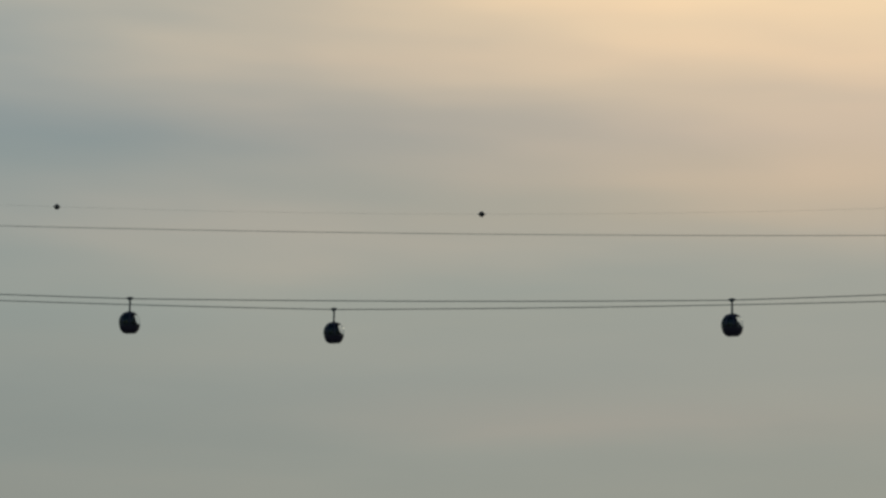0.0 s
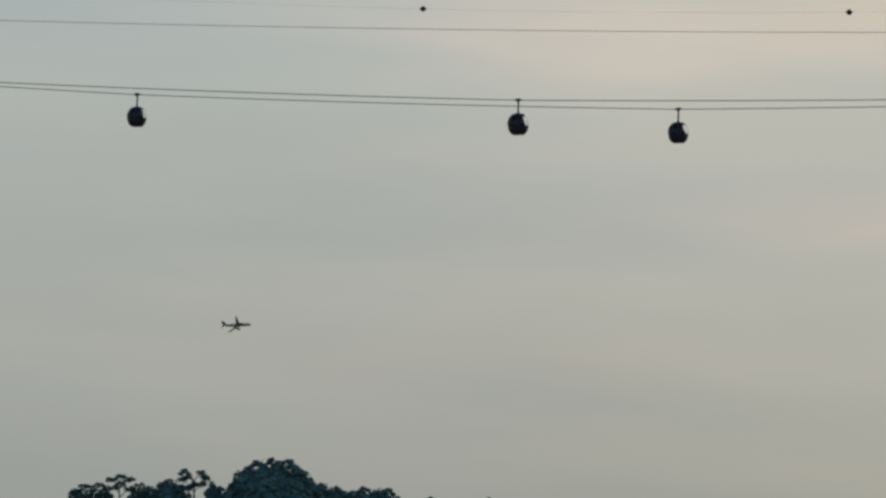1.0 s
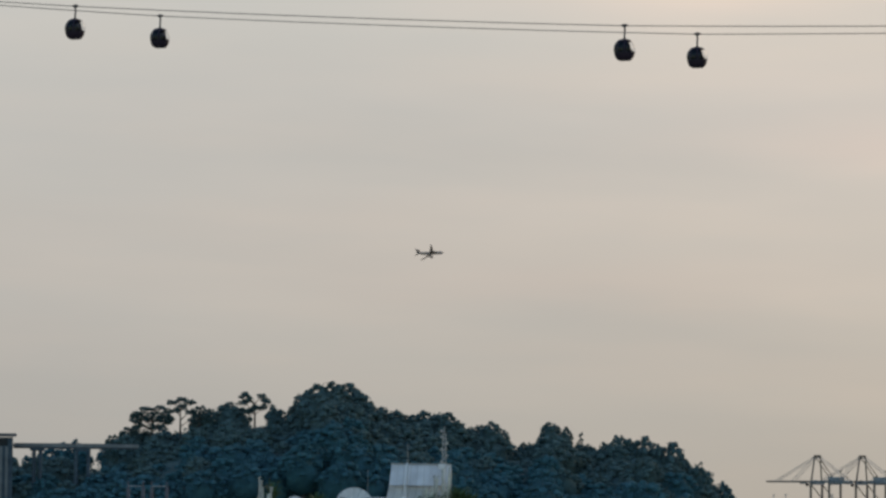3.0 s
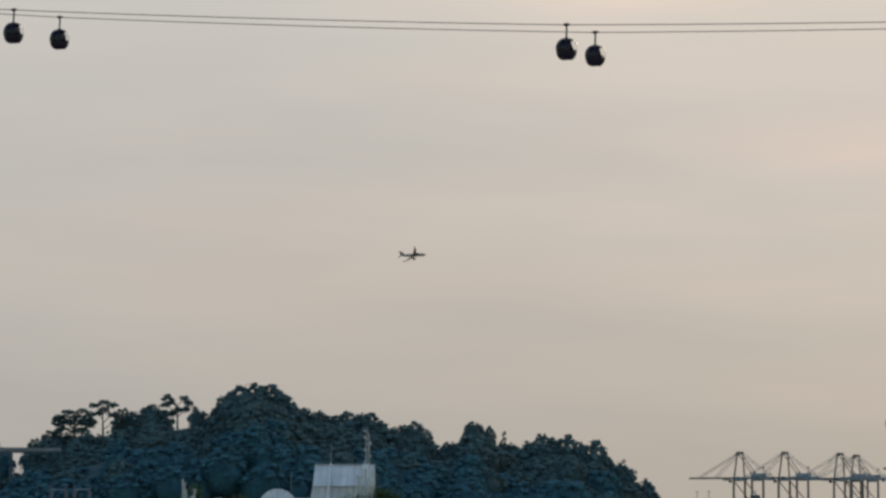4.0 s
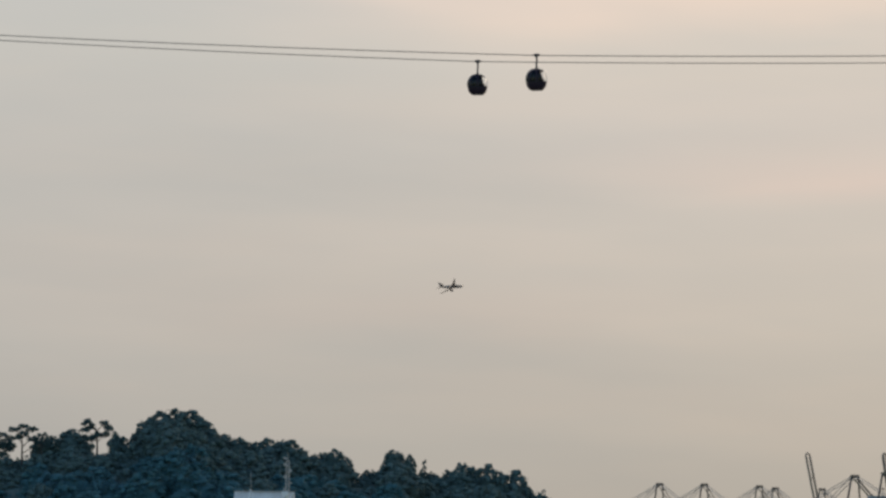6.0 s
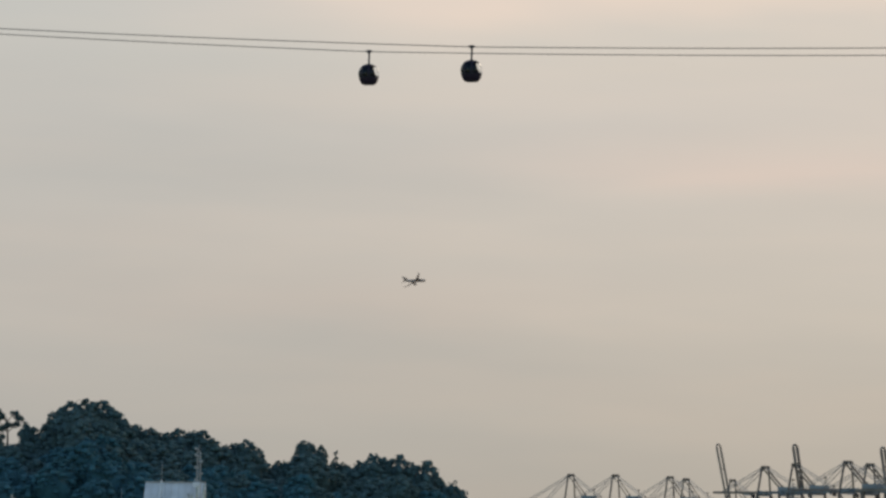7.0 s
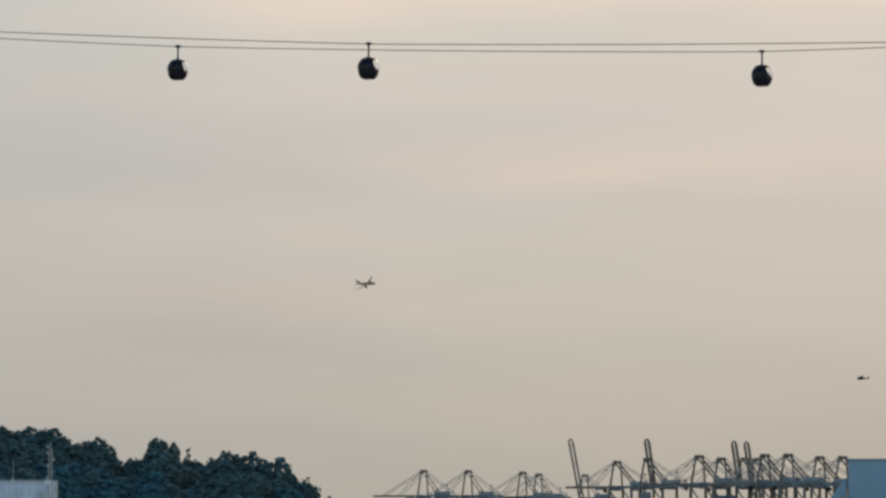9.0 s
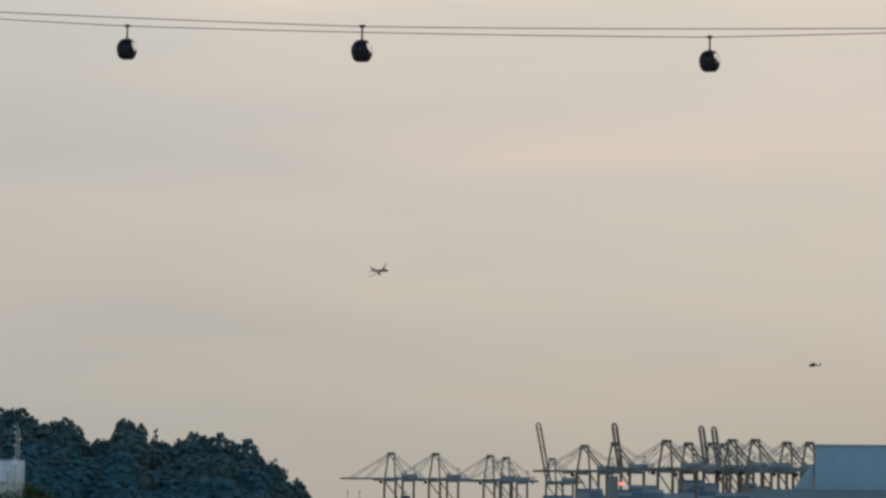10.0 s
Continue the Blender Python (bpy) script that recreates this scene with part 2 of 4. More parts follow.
def ball_bm(c, r, sub=2, squash=(1, 1, 1)):
    bm = bmesh.new()
    bmesh.ops.create_icosphere(bm, subdivisions=sub, radius=r)
    for v in bm.verts:
        v.co = Vector((v.co.x * squash[0], v.co.y * squash[1], v.co.z * squash[2])) + Vector(c)
    return bm


X, Y, Z = Vector((1, 0, 0)), Vector((0, 1, 0)), Vector((0, 0, 1))

# ---------- sea, shores, hill ----------


def sea_and_land():
    bm = bmesh.new()
    bmesh.ops.create_grid(bm, x_segments=8, y_segments=8, size=30000)
    tagged(part("water", bm, SEA), "dark calm evening sea reaching the horizon", "sea", kind="structure")
    bm = block(-600, 500, -120, 430, 0.0, 4.0)
    tagged(part("ground", bm, QUAY), "paved waterfront land under the near buildings", "ground", kind="structure")
    bm = block(150, 1400, 2300, 4700, 0.0, 4.0)
    tagged(part("quay", bm, QUAY), "concrete container terminal quay far across the water", "quay", kind="structure")


HILL_BUMPS = [(-42.0, 26.0, 9.0), (-80.0, 30.0, 14.0), (-20.0, 95.0, 27.0), (20.0, 40.0, 7.0), (-140.0, 45.0, 9.0)]


def ridge(x):
    z = 5.0 + sum(h * math.exp(-((x - c) / s) ** 2) for c, s, h in HILL_BUMPS)
    return z - max(0.0, x - 48.0) * 0.55 if x > 48 else z


def hill_z(x, y):
    d = y - 922.0
    k = math.exp(-(d / (105.0 if d < 0 else 150.0)) ** 2)
    return 0.5 + (ridge(x) - 0.5) * k + 0.7 * noise.noise(Vector((x * 0.06, y * 0.06, 0.0)))


def hill():
    bm = bmesh.new()
    nx, ny = 76, 40
    grid = [[bm.verts.new((-330 + 500 * i / nx, 745 + 420 * j / ny, hill_z(-330 + 500 * i / nx, 745 + 420 * j / ny))) for i in range(nx + 1)] for j in range(ny + 1)]
    for j in range(ny):
        for i in range(nx):
            bm.faces.new((grid[j][i], grid[j][i + 1], grid[j + 1][i + 1], grid[j + 1][i]))
    tagged(part("hill", bm, SOIL, smooth=True), "low steep island hill under dense tropical forest", "hill", kind="structure")


def leaf_cloud(rng, lobes, per_lobe, size):
    """Crown: many small leaf sprays scattered over lobes, as points, made into one mesh."""
    verts, faces = [], []
    for c, r in lobes:
        for _ in range(int(per_lobe * (r.x * r.y + r.x * r.z) / 5.0) + 20):
            d = Vector((rng.gauss(0, 1), rng.gauss(0, 1), rng.gauss(0, 1) + 0.15)).normalized()
            k = rng.uniform(0.6, 1.05)
            p = c + Vector((d.x * r.x, d.y * r.y, d.z * r.z)) * k
            q = (d + Vector((rng.gauss(0, .5), rng.gauss(0, .5), rng.gauss(0, .5)))).normalized().to_track_quat("Z", "Y")
            s = size * rng.uniform(0.55, 1.35)
            turn = rng.uniform(0, 6.28)
            i0 = len(verts)
            m = 4
            for j in range(m):
                a = turn + 6.283 * j / m
                rr = s * rng.uniform(0.55, 1.0)
                verts.append(p + q @ Vector((rr * math.cos(a), rr * math.sin(a) * 0.75, rng.uniform(-0.2, 0.2) * s)))
            faces.append(tuple(range(i0, i0 + m)))
    return verts, faces


def clump_cores(lobes, off):
    """Low, uneven inner bodies of the leaf clumps, as vertices and faces."""
    verts, faces = [], []
    bm = bmesh.new()
    bmesh.ops.create_icosphere(bm, subdivisions=2, radius=1.0)
    bm.verts.index_update()
    ball = [v.co.copy() for v in bm.verts]
    tris = [tuple(v.index for v in f.verts) for f in bm.faces]
    bm.free()
    for c, r in lobes:
        base = len(verts)
        for d in ball:
            k = 0.9 * (1 + 0.2 * noise.noise(d * 1.9 + c + off))
            verts.append(c + Vector((d.x * r.x, d.y * r.y, d.z * r.z)) * k)
        faces += [tuple(base + i for i in f) for f in tris]
    return verts, faces


def broad_tree(rng, seed, leaf, deep):
    """A full broad-leaved tree, 10 m high: a trunk with limbs under a dome of many uneven leafy clumps."""
    off = Vector((seed * 3.1, seed * 1.7, seed * 0.9))
    lean = Vector((rng.uniform(-0.5, 0.5), rng.uniform(-0.5, 0.5), 0))
    lobes = []
    for i in range(58):
        a = 2.4 * i + rng.uniform(-0.5, 0.5)
        rad = 3.4 * math.sqrt((i + 0.5) / 58)
        swell = 0.9 * noise.noise(Vector((0.55 * rad * math.cos(a), 0.55 * rad * math.sin(a), 0)) + off)
        z = 8.7 - 0.31 * rad * rad * rng.uniform(0.75, 1.1) + swell + rng.uniform(-0.35, 0.3)
        r = rng.uniform(0.42, 0.85)
        lobes.append((Vector((rad * math.cos(a), rad * math.sin(a), z)) + lean, Vector((r, r, r * rng.uniform(0.6, 0.9)))))
    bm = bmesh.new()
    tube(bm, (0, 0, -1.5), (0.1, 0.05, 3.0), 0.36, 0.26, 8)
    tube(bm, (0.1, 0.05, 3.0), (0.0, 0.1, 6.4), 0.26, 0.10, 7)
    for c, r in lobes[2:46:4]:
        tube(bm, (0.06, 0.06, rng.uniform(2.4, 5.0)), c, 0.13, 0.03, 5)
    trunk = mesh_of("trunk", bm, BARK)
    verts, faces = [], []

    def spray(p, d, lo, hi):
        q = (d + Vector((rng.gauss(0, .16), rng.gauss(0, .16), rng.gauss(0, .16)))).normalized().to_track_quat("Z", "Y")
        s, turn, i0 = rng.uniform(lo, hi), rng.uniform(0, 6.28), len(verts)
        for j in range(4):
            a, rr = turn + 1.571 * j, s * rng.uniform(0.6, 1.0)
            verts.append(p + q @ Vector((rr * math.cos(a), rr * math.sin(a) * 0.8, rng.uniform(-0.2, 0.2) * s)))
        faces.append(tuple(range(i0, i0 + 4)))
    for c, r in lobes:
        for _ in range(30):
            d = Vector((rng.gauss(0, 1), rng.gauss(0, 1), rng.gauss(0, 1) + 0.35)).normalized()
            spray(c + Vector((d.x * r.x, d.y * r.y, d.z * r.z)) * rng.uniform(0.74, 1.08), d, 0.11, 0.26)
    # the leafy skirt down to the understorey
    for _ in range(700):
        d = Vector((rng.gauss(0, 1), rng.gauss(0, 1), rng.uniform(-0.9, 0.5))).normalized()
        spray(lean + Vector((3.3 * d.x, 3.3 * d.y, 4.6 + 4.2 * d.z)) * rng.uniform(0.92, 1.04), d, 0.14, 0.32)
    nf, base = len(faces), len(verts)
    cv, cf = clump_cores([(lean + Vector((0, 0, 4.4)), Vector((2.8, 2.8, 3.8)))] + [(c, r * 0.92) for c, r in lobes[::2]], off)
    verts += cv
    faces += [tuple(base + i for i in f) for f in cf]
    kz, kx = 10.0 / float(np.percentile([p.z for p in verts], 99.3)), 3.7 / float(np.percentile([abs(p.x) for p in verts], 98))
    me = bpy.data.meshes.new("crown")
    me.from_pydata([(p.x * kx, p.y * kx, p.z * kz) for p in verts], [], faces)
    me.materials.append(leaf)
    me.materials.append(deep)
    for i, p in enumerate(me.polygons):
        if i >= nf:
            p.material_index, p.use_smooth = 1, True
    return trunk, me


def tiered_tree(seed, plates, bare=3.0):
    """An open tree, 10 m high: flat leafy plates on long bare limbs, sky showing between and under them. plates: across, along, height, radius."""
    rng = random.Random(seed)
    bm = bmesh.new()
    tube(bm, (0, 0, -1.5), (0.05, 0, bare), 0.30, 0.22, 8)
    tube(bm, (0.05, 0, bare), (0.0, 0.05, 7.6), 0.22, 0.10, 7)
    lobes = []
    for x, y, z, r in plates:
        tube(bm, (0.03, 0.02, max(bare - 0.4, z - 0.6 - 0.55 * math.hypot(x, y))), (x, y, z), 0.12, 0.05, 5)
        for i in range(11):
            a, k = 2.4 * i, r * math.sqrt((i + 0.3) / 11)
            g = rng.uniform(0.34, 0.62)
            p = Vector((x + k * math.cos(a), y + k * math.sin(a), z + rng.uniform(-0.55, 0.35) - 0.12 * k))
            lobes.append((p, Vector((g, g, g * 0.7))))
            if i % 2:
                tube(bm, (x, y, z - 0.1), p, 0.05, 0.02, 4)
    trunk = mesh_of("trunk", bm, BARK)
    verts, faces = leaf_cloud(rng, lobes, 200, 0.19)
    nf, base = len(faces), len(verts)
    cv, cf = clump_cores([(c, r * 0.66) for c, r in lobes[::2]], Vector((seed, 0, 0)))
    me = bpy.data.meshes.new("crown")
    me.from_pydata([tuple(p) for p in verts + cv], [], faces + [tuple(base + i for i in f) for f in cf])
    me.materials.append(LIT_RIDGE_LEAF)
    me.materials.append(LIT_RIDGE_DEEP)
    for i, p in enumerate(me.polygons):
        if i >= nf:
            p.material_index = 1
    return trunk, me


KINDS = {}


def plant_tree(kind, x, y, top, wide, label, group="", min_h=5.0):
    """A tree whose crown tops out at height top and is wide metres across, standing on the hill."""
    z = hill_z(x, y)
    h = max(min_h, top - z)
    t = thing("tree", label, "tree", Matrix.Translation((x, y, top - h)) @ Matrix.Rotation(random.uniform(0, 6.28), 4, "Z")
              @ Matrix.Diagonal((wide / 7.4, wide / 7.4, h / 10.0, 1)), group)
    trunk, crown = random.choice(KINDS[kind])
    part("trunk", trunk, None, t)
    part("crown", crown, None, t)
    return t


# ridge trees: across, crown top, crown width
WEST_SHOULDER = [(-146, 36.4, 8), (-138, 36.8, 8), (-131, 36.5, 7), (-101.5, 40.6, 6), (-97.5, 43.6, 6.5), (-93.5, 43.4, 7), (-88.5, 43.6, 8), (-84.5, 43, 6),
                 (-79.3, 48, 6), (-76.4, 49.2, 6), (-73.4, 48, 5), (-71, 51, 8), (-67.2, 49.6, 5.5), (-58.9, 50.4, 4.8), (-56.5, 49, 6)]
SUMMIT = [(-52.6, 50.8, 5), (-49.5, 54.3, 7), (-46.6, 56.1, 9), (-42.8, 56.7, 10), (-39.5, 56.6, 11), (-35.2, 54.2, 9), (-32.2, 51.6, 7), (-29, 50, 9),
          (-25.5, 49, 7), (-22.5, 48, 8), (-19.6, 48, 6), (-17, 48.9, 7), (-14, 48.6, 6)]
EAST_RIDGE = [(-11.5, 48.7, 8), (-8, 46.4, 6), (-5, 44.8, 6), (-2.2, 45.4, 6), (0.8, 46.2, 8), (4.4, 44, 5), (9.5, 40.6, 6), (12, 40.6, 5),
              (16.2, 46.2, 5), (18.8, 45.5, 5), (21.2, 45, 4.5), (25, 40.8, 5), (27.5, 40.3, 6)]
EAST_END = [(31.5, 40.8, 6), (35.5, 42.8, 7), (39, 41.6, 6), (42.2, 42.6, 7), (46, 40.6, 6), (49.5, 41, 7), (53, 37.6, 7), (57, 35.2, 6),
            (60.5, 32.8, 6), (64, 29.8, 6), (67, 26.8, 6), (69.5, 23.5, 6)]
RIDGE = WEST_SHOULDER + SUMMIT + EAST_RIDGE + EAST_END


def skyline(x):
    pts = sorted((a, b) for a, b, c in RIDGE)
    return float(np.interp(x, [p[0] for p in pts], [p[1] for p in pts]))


def forest():
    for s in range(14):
        KINDS.setdefault("round", []).append(broad_tree(random.Random(10 + s), 10 + s, HAZED_LEAF, HAZED_LEAF_DEEP))
    # ridge set: same trees in the leaf colour toned for the brighter hilltop
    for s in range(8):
        KINDS.setdefault("ridge", []).append(broad_tree(random.Random(40 + s), 40 + s, LIT_RIDGE_LEAF, LIT_RIDGE_DEEP))
    rng = random.Random(5)
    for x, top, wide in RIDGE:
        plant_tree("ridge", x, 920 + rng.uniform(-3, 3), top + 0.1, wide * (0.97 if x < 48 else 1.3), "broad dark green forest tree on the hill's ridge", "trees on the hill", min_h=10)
    # the open-crowned trees that stand out against the sky, each of its own habit
    flat_top = tiered_tree(51, [(-1.9, 0.0, 9.2, 1.3), (0.3, 0.2, 9.7, 1.3), (2.2, -0.2, 9.2, 1.4), (-1.2, 0.5, 7.6, 1.2), (2.4, 0.2, 7.4, 1.2), (0.4, -0.4, 8.3, 1.2), (2.6, 0, 5.6, 0.7)], 4.6)
    domed = tiered_tree(52, [(-0.9, 0.0, 9.4, 1.5), (1.5, 0.2, 9.3, 1.5), (-2.5, -0.2, 8.0, 1.3), (0.4, 0.4, 8.1, 1.5), (2.8, 0, 8.2, 1.2), (-3.1, 0, 6.3, 1.0), (-1.4, 0.2, 6.6, 1.2), (1.2, -0.3, 6.6, 1.1), (2.8, 0.2, 6.0, 0.9), (-2.9, 0, 4.6, 0.9), (0.2, 0, 4.9, 1.1), (0.2, 0.2, 7.2, 1.6), (-1.8, 0, 7.4, 1.3), (2.0, 0, 7.3, 1.2), (-3.2, 0, 7.3, 0.8), (-2.2, 0, 5.5, 1.0), (3.2, 0, 7.0, 0.8), (1.9, 0, 5.0, 0.7)], 3.0)
    forked = tiered_tree(53, [(-2.4, 0.0, 9.4, 1.2), (-1.5, 0.2, 8.6, 0.9), (-2.7, -0.2, 8.0, 0.9), (1.6, 0.0, 9.1, 1.0), (2.6, 0.2, 8.2, 0.9), (1.9, 0, 7.0, 0.9), (0.1, 0.3, 7.0, 0.7), (-1.0, 0, 6.4, 0.7)], 4.4)
    wispy = tiered_tree(54, [(-0.8, 0, 8.9, 0.8), (0.9, 0, 9.4, 0.7), (0.2, 0, 7.6, 0.8), (1.4, 0, 7.2, 0.6), (-1.4, 0, 7.0, 0.6)], 4.0)
    for x, top, wide, h, kind, label in ((-83.9, 52.2, 8.6, 13.5, flat_top, "tall flat-topped open tree with a bare trunk on the ridge"),
                                         (-91.6, 50.3, 11.0, 11.5, domed, "broad layered open-crowned tree on the ridge"),
                                         (-63.6, 54.2, 9.0, 14.0, forked, "forked open tree with sky between its limbs on the ridge"),
                                         (-97.6, 44.6, 5.5, 9.0, domed, "small layered tree at the ridge's end"),
                                         (-102.4, 42.2, 3.6, 8.0, domed, "small layered tree at the ridge's end"),
                                         (-53.4, 50.0, 3.4, 9.0, wispy, "thin wispy young tree in a gap of the ridge"),
                                         (-78.6, 50.4, 4.0, 9.0, domed, "small layered tree on the ridge"),
                                         (25.4, 43.8, 2.4, 8.0, wispy, "thin wispy young tree in a gap of the ridge")):
        t = thing("tree", label, "tree", Matrix.Translation((x, 918, top - h)) @ Matrix.Diagonal((wide / 7.4, wide / 7.4, h / 10.0, 1)), "trees on the hill")
        part("trunk", kind[0], None, t)
        part("crown", kind[1], None, t)
    for x, top in ((-127, 36.4), (-123.5, 37.0), (-120.5, 38.6), (-117.3, 39.8), (-114.2, 40.7), (-112.4, 39.4), (-104.8, 40.2), (-101.5, 40.6), (-150, 36.6), (-146.8, 36.3), (-143, 37.0), (-139.5, 36.4), (-136, 36.8), (-132.5, 36.2)):
        plant_tree("round", x, 932, top, 7.0, "dark green tree behind the raised walkway", "trees on the hill", min_h=10)
    for row, y in enumerate((911, 904, 896, 887, 877, 866, 854, 841)):
        x = -160 + (row % 2) * 4
        while x < 90 - row * 1.0:
            xx, yy = x + rng.uniform(-2, 2), y + rng.uniform(-3, 3)
            g = hill_z(xx, yy)
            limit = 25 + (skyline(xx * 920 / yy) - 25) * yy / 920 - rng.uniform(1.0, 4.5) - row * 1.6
            top = min(g + rng.uniform(9.0, 14.0), limit) if row < 5 else min(g + rng.uniform(9.0, 13.0), limit)
            if -68.5 < xx < -56.5 and row < 5:
                top = min(top, 45.6 - row)
            wide = rng.uniform(8.5, 12.5)
            if abs(xx * 920 / yy + 108.0) < 1.5 + wide * 0.5:
                top = min(top, 25 + 7.4 * yy / 920)
            if abs(xx * 920 / yy + 62.6) < 1.2 + wide * 0.5:
                top = min(top, 25 + 19.6 * yy / 920)
            if not (-111 < x < -106 and row < 4):
                # fewer light-toned trees row by row, so the painted hilltop tone fades downslope
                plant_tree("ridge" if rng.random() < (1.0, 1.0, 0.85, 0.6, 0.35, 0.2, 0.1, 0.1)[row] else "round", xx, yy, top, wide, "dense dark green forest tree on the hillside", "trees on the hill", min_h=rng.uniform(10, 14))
            x += rng.uniform(5.6, 7.4)


# ---------- lift tower and raised walkway beside the hill ----------


def lift_tower():
    d = 880.0
    l, r = bearing(-8.46, 0, d), bearing(-8.03, 0, d)
    top = EYE.z + d * math.tan(radians(1.06))
    t = thing("lift_tower", "tall weathered concrete lift tower with a flat roof", "tower", pose(l.x, l.y, 0.4, 0, 0, 8))
    wdt = (r - l).length
    h = top - 0.4
    shaft = part("shaft", block(0, wdt, 0, 5.5, 0, h - 1.0, 0.08), DARK_CONCRETE, t)
    part("roof", block(-1.1, wdt + 0.9, -1.0, 6.5, h - 0.7, h, 0.06), DECKING, t, "thin overhanging flat roof")
    part("landing", block(-1.1, wdt * 0.25, -1.2, -0.02, h - 3.5, h - 3.1, 0.03), DECKING, t)
    part("parapet", block(-1.1, -1.0, -1.2, -0.03, h - 3.1, h - 2.2), DECKING, t)
    for i in range(2):
        part("pilaster", block(3.2 + 1.5 * i, 3.9 + 1.5 * i, -0.45, -0.01, 0, h - 3.4, 0.05), CONCRETE, shaft)
    for i in range(3):
        part("roof_post", bar((-0.8 + 0.75 * i, -0.8, h - 3.2), (-0.8 + 0.75 * i, -0.8, h - 0.6), 0.11), DECKING, t)
    part("opening", block(wdt * 0.45, wdt * 0.8, -0.05, 0.3, h - 3.2, h - 1.4), DARK, shaft, "dark open landing window")


def walkway():
    d = 890.0
    a, b = bearing(-8.02, 0.86, d), bearing(-5.9, 0.86, d)
    t = thing("raised_walkway", "long concrete walkway on paired columns reaching the hill", "walkway", Matrix.Translation((a.x, a.y, 0)))
    length = b.x - a.x
    z = a.z
    ang = math.atan2(b.y - a.y, length)
    t.matrix_basis = Matrix.Translation((a.x, a.y, 0)) @ Matrix.Rotation(ang, 4, "Z")
    deck = part("deck", block(0, length, -1.4, 1.4, z - 0.75, z - 0.1, 0.05), DECKING, t)
    for y0, y1 in ((-1.55, -1.42), (1.42, 1.55)):
        parapet = part("parapet", block(0, length, y0, y1, z - 0.35, z + 0.5, 0.03), CONCRETE, deck, "pale solid parapet")
        part("handrail", bar((0, (y0 + y1) / 2, z + 0.58), (length, (y0 + y1) / 2, z + 0.58), 0.04), DECKING, parapet)
    for f in (0.165, 0.215, 0.50, 0.60):
        for s in (-0.9, 0.9):
            part("column", bar((length * f, s, 0.2), (length * f, s, z - 0.7), 0.5, n=12), DARK_CONCRETE, t)
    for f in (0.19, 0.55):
        part("pier_cap", block(length * f - 1.9, length * f + 1.9, -1.5, 1.5, z - 1.35, z - 0.76, 0.05), DARK_CONCRETE, t)


# ---------- ropeway ----------
SLANT = 0.33
LINES = {"near": (338.0, 0.14256, -0.01943, 0.1190), "far": (353.0, 0.14044, -0.02263, 0.1380),
         "wire": (345.0, 0.16359, -0.01109, 0.0525), "ball": (345.0, 0.16974, -0.0207, 0.127)}


def on_line(line, x):
    y0, a, b, c = LINES[line]
    y = y0 - SLANT * x
    u = x / y
    return Vector((x, y, EYE.z + y * (a + b * u + c * u * u)))


def rope(name, line, r, label):
    bm = bmesh.new()
    pts = [on_line(line, -170 + 4.0 * i) for i in range(86)]
    side, n = Vector((SLANT, 1, 0)).normalized(), 6
    loft(bm, [ellipse_ring(p, side, Z, r, r, n) for p in pts])
    tagged(part(name, bm, ROPE, smooth=True), label, "cable", kind="structure")


SPANS = []


def haul_rope(line, x, pitch, v, label):
    """A running rope, bent at each grip: one span from grip to grip, each hanging a little between its ends."""
    t = thing("haul_rope", label, "cable", Matrix(), kind="structure")
    for k in range(-3, 3):
        x0, x1 = x + pitch * k, x + pitch * (k + 1)
        length = (on_line(line, x1 + 5 * v) - on_line(line, x0 + 5 * v)).length
        bm = bmesh.new()
        pts = [Vector((length * i / 16, 0, -0.000196 * (length * i / 16) * (length - length * i / 16))) for i in range(17)]
        loft(bm, [ellipse_ring(p, Y, Z, 0.047, 0.047, 6) for p in pts])
        SPANS.append((part("span", bm, ROPE, t, smooth=True), line, x0, x1, v))


def marker_ball(x):
    p = on_line("ball", x)
    t = thing("marker_ball", "dark round aircraft warning ball clamped on a thin wire", "marker ball", Matrix.Translation(p), "warning balls on the wire")
    shell = part("shell", ball_bm((0, 0, 0), 0.29, 3), BALL, t, smooth=True)
    part("seam", mesh_of("seam", flange(0.30, 0.33, 0.03), DARK), DARK, shell)
    for s in (-1, 1):
        part("clamp", bar((s * 0.28, 0, 0), (s * 0.42, 0, 0), 0.035), GRIP, t)


def flange(r0, r1, h, n=20):
    bm = bmesh.new()
    rings = [[Vector((r * math.cos(2 * math.pi * i / n), r * math.sin(2 * math.pi * i / n), z)) for i in range(n)] for r, z in ((r0, -h), (r1, -h), (r1, h), (r0, h), (r0, -h))]
    loft(bm, rings, False)
    return bm


CABIN_RINGS = [(-1.08, 0.66, 0.56), (-1.02, 0.75, 0.65), (-0.75, 0.95, 0.84), (-0.10, 1.09, 0.97), (0.25, 1.07, 0.95), (0.62, 0.90, 0.80),
               (0.88, 0.66, 0.60), (0.99, 0.45, 0.42), (1.03, 0.15, 0.15)]


def cabin_outline(z, grow=1.0, n=28):
    for (z0, a0, b0), (z1, a1, b1) in zip(CABIN_RINGS, CABIN_RINGS[1:]):
        if z0 <= z <= z1:
            k = (z - z0) / (z1 - z0)
            a, b = a0 + (a1 - a0) * k, b0 + (b1 - b0) * k
            break
    out = []
    for i in range(n):
        t = 2 * math.pi * (i + 0.5) / n
        c, s = math.cos(t), math.sin(t)
        out.append(Vector((grow * a * math.copysign(abs(c) ** 0.9, c), grow * b * math.copysign(abs(s) ** 0.9, s), z)))
    return out


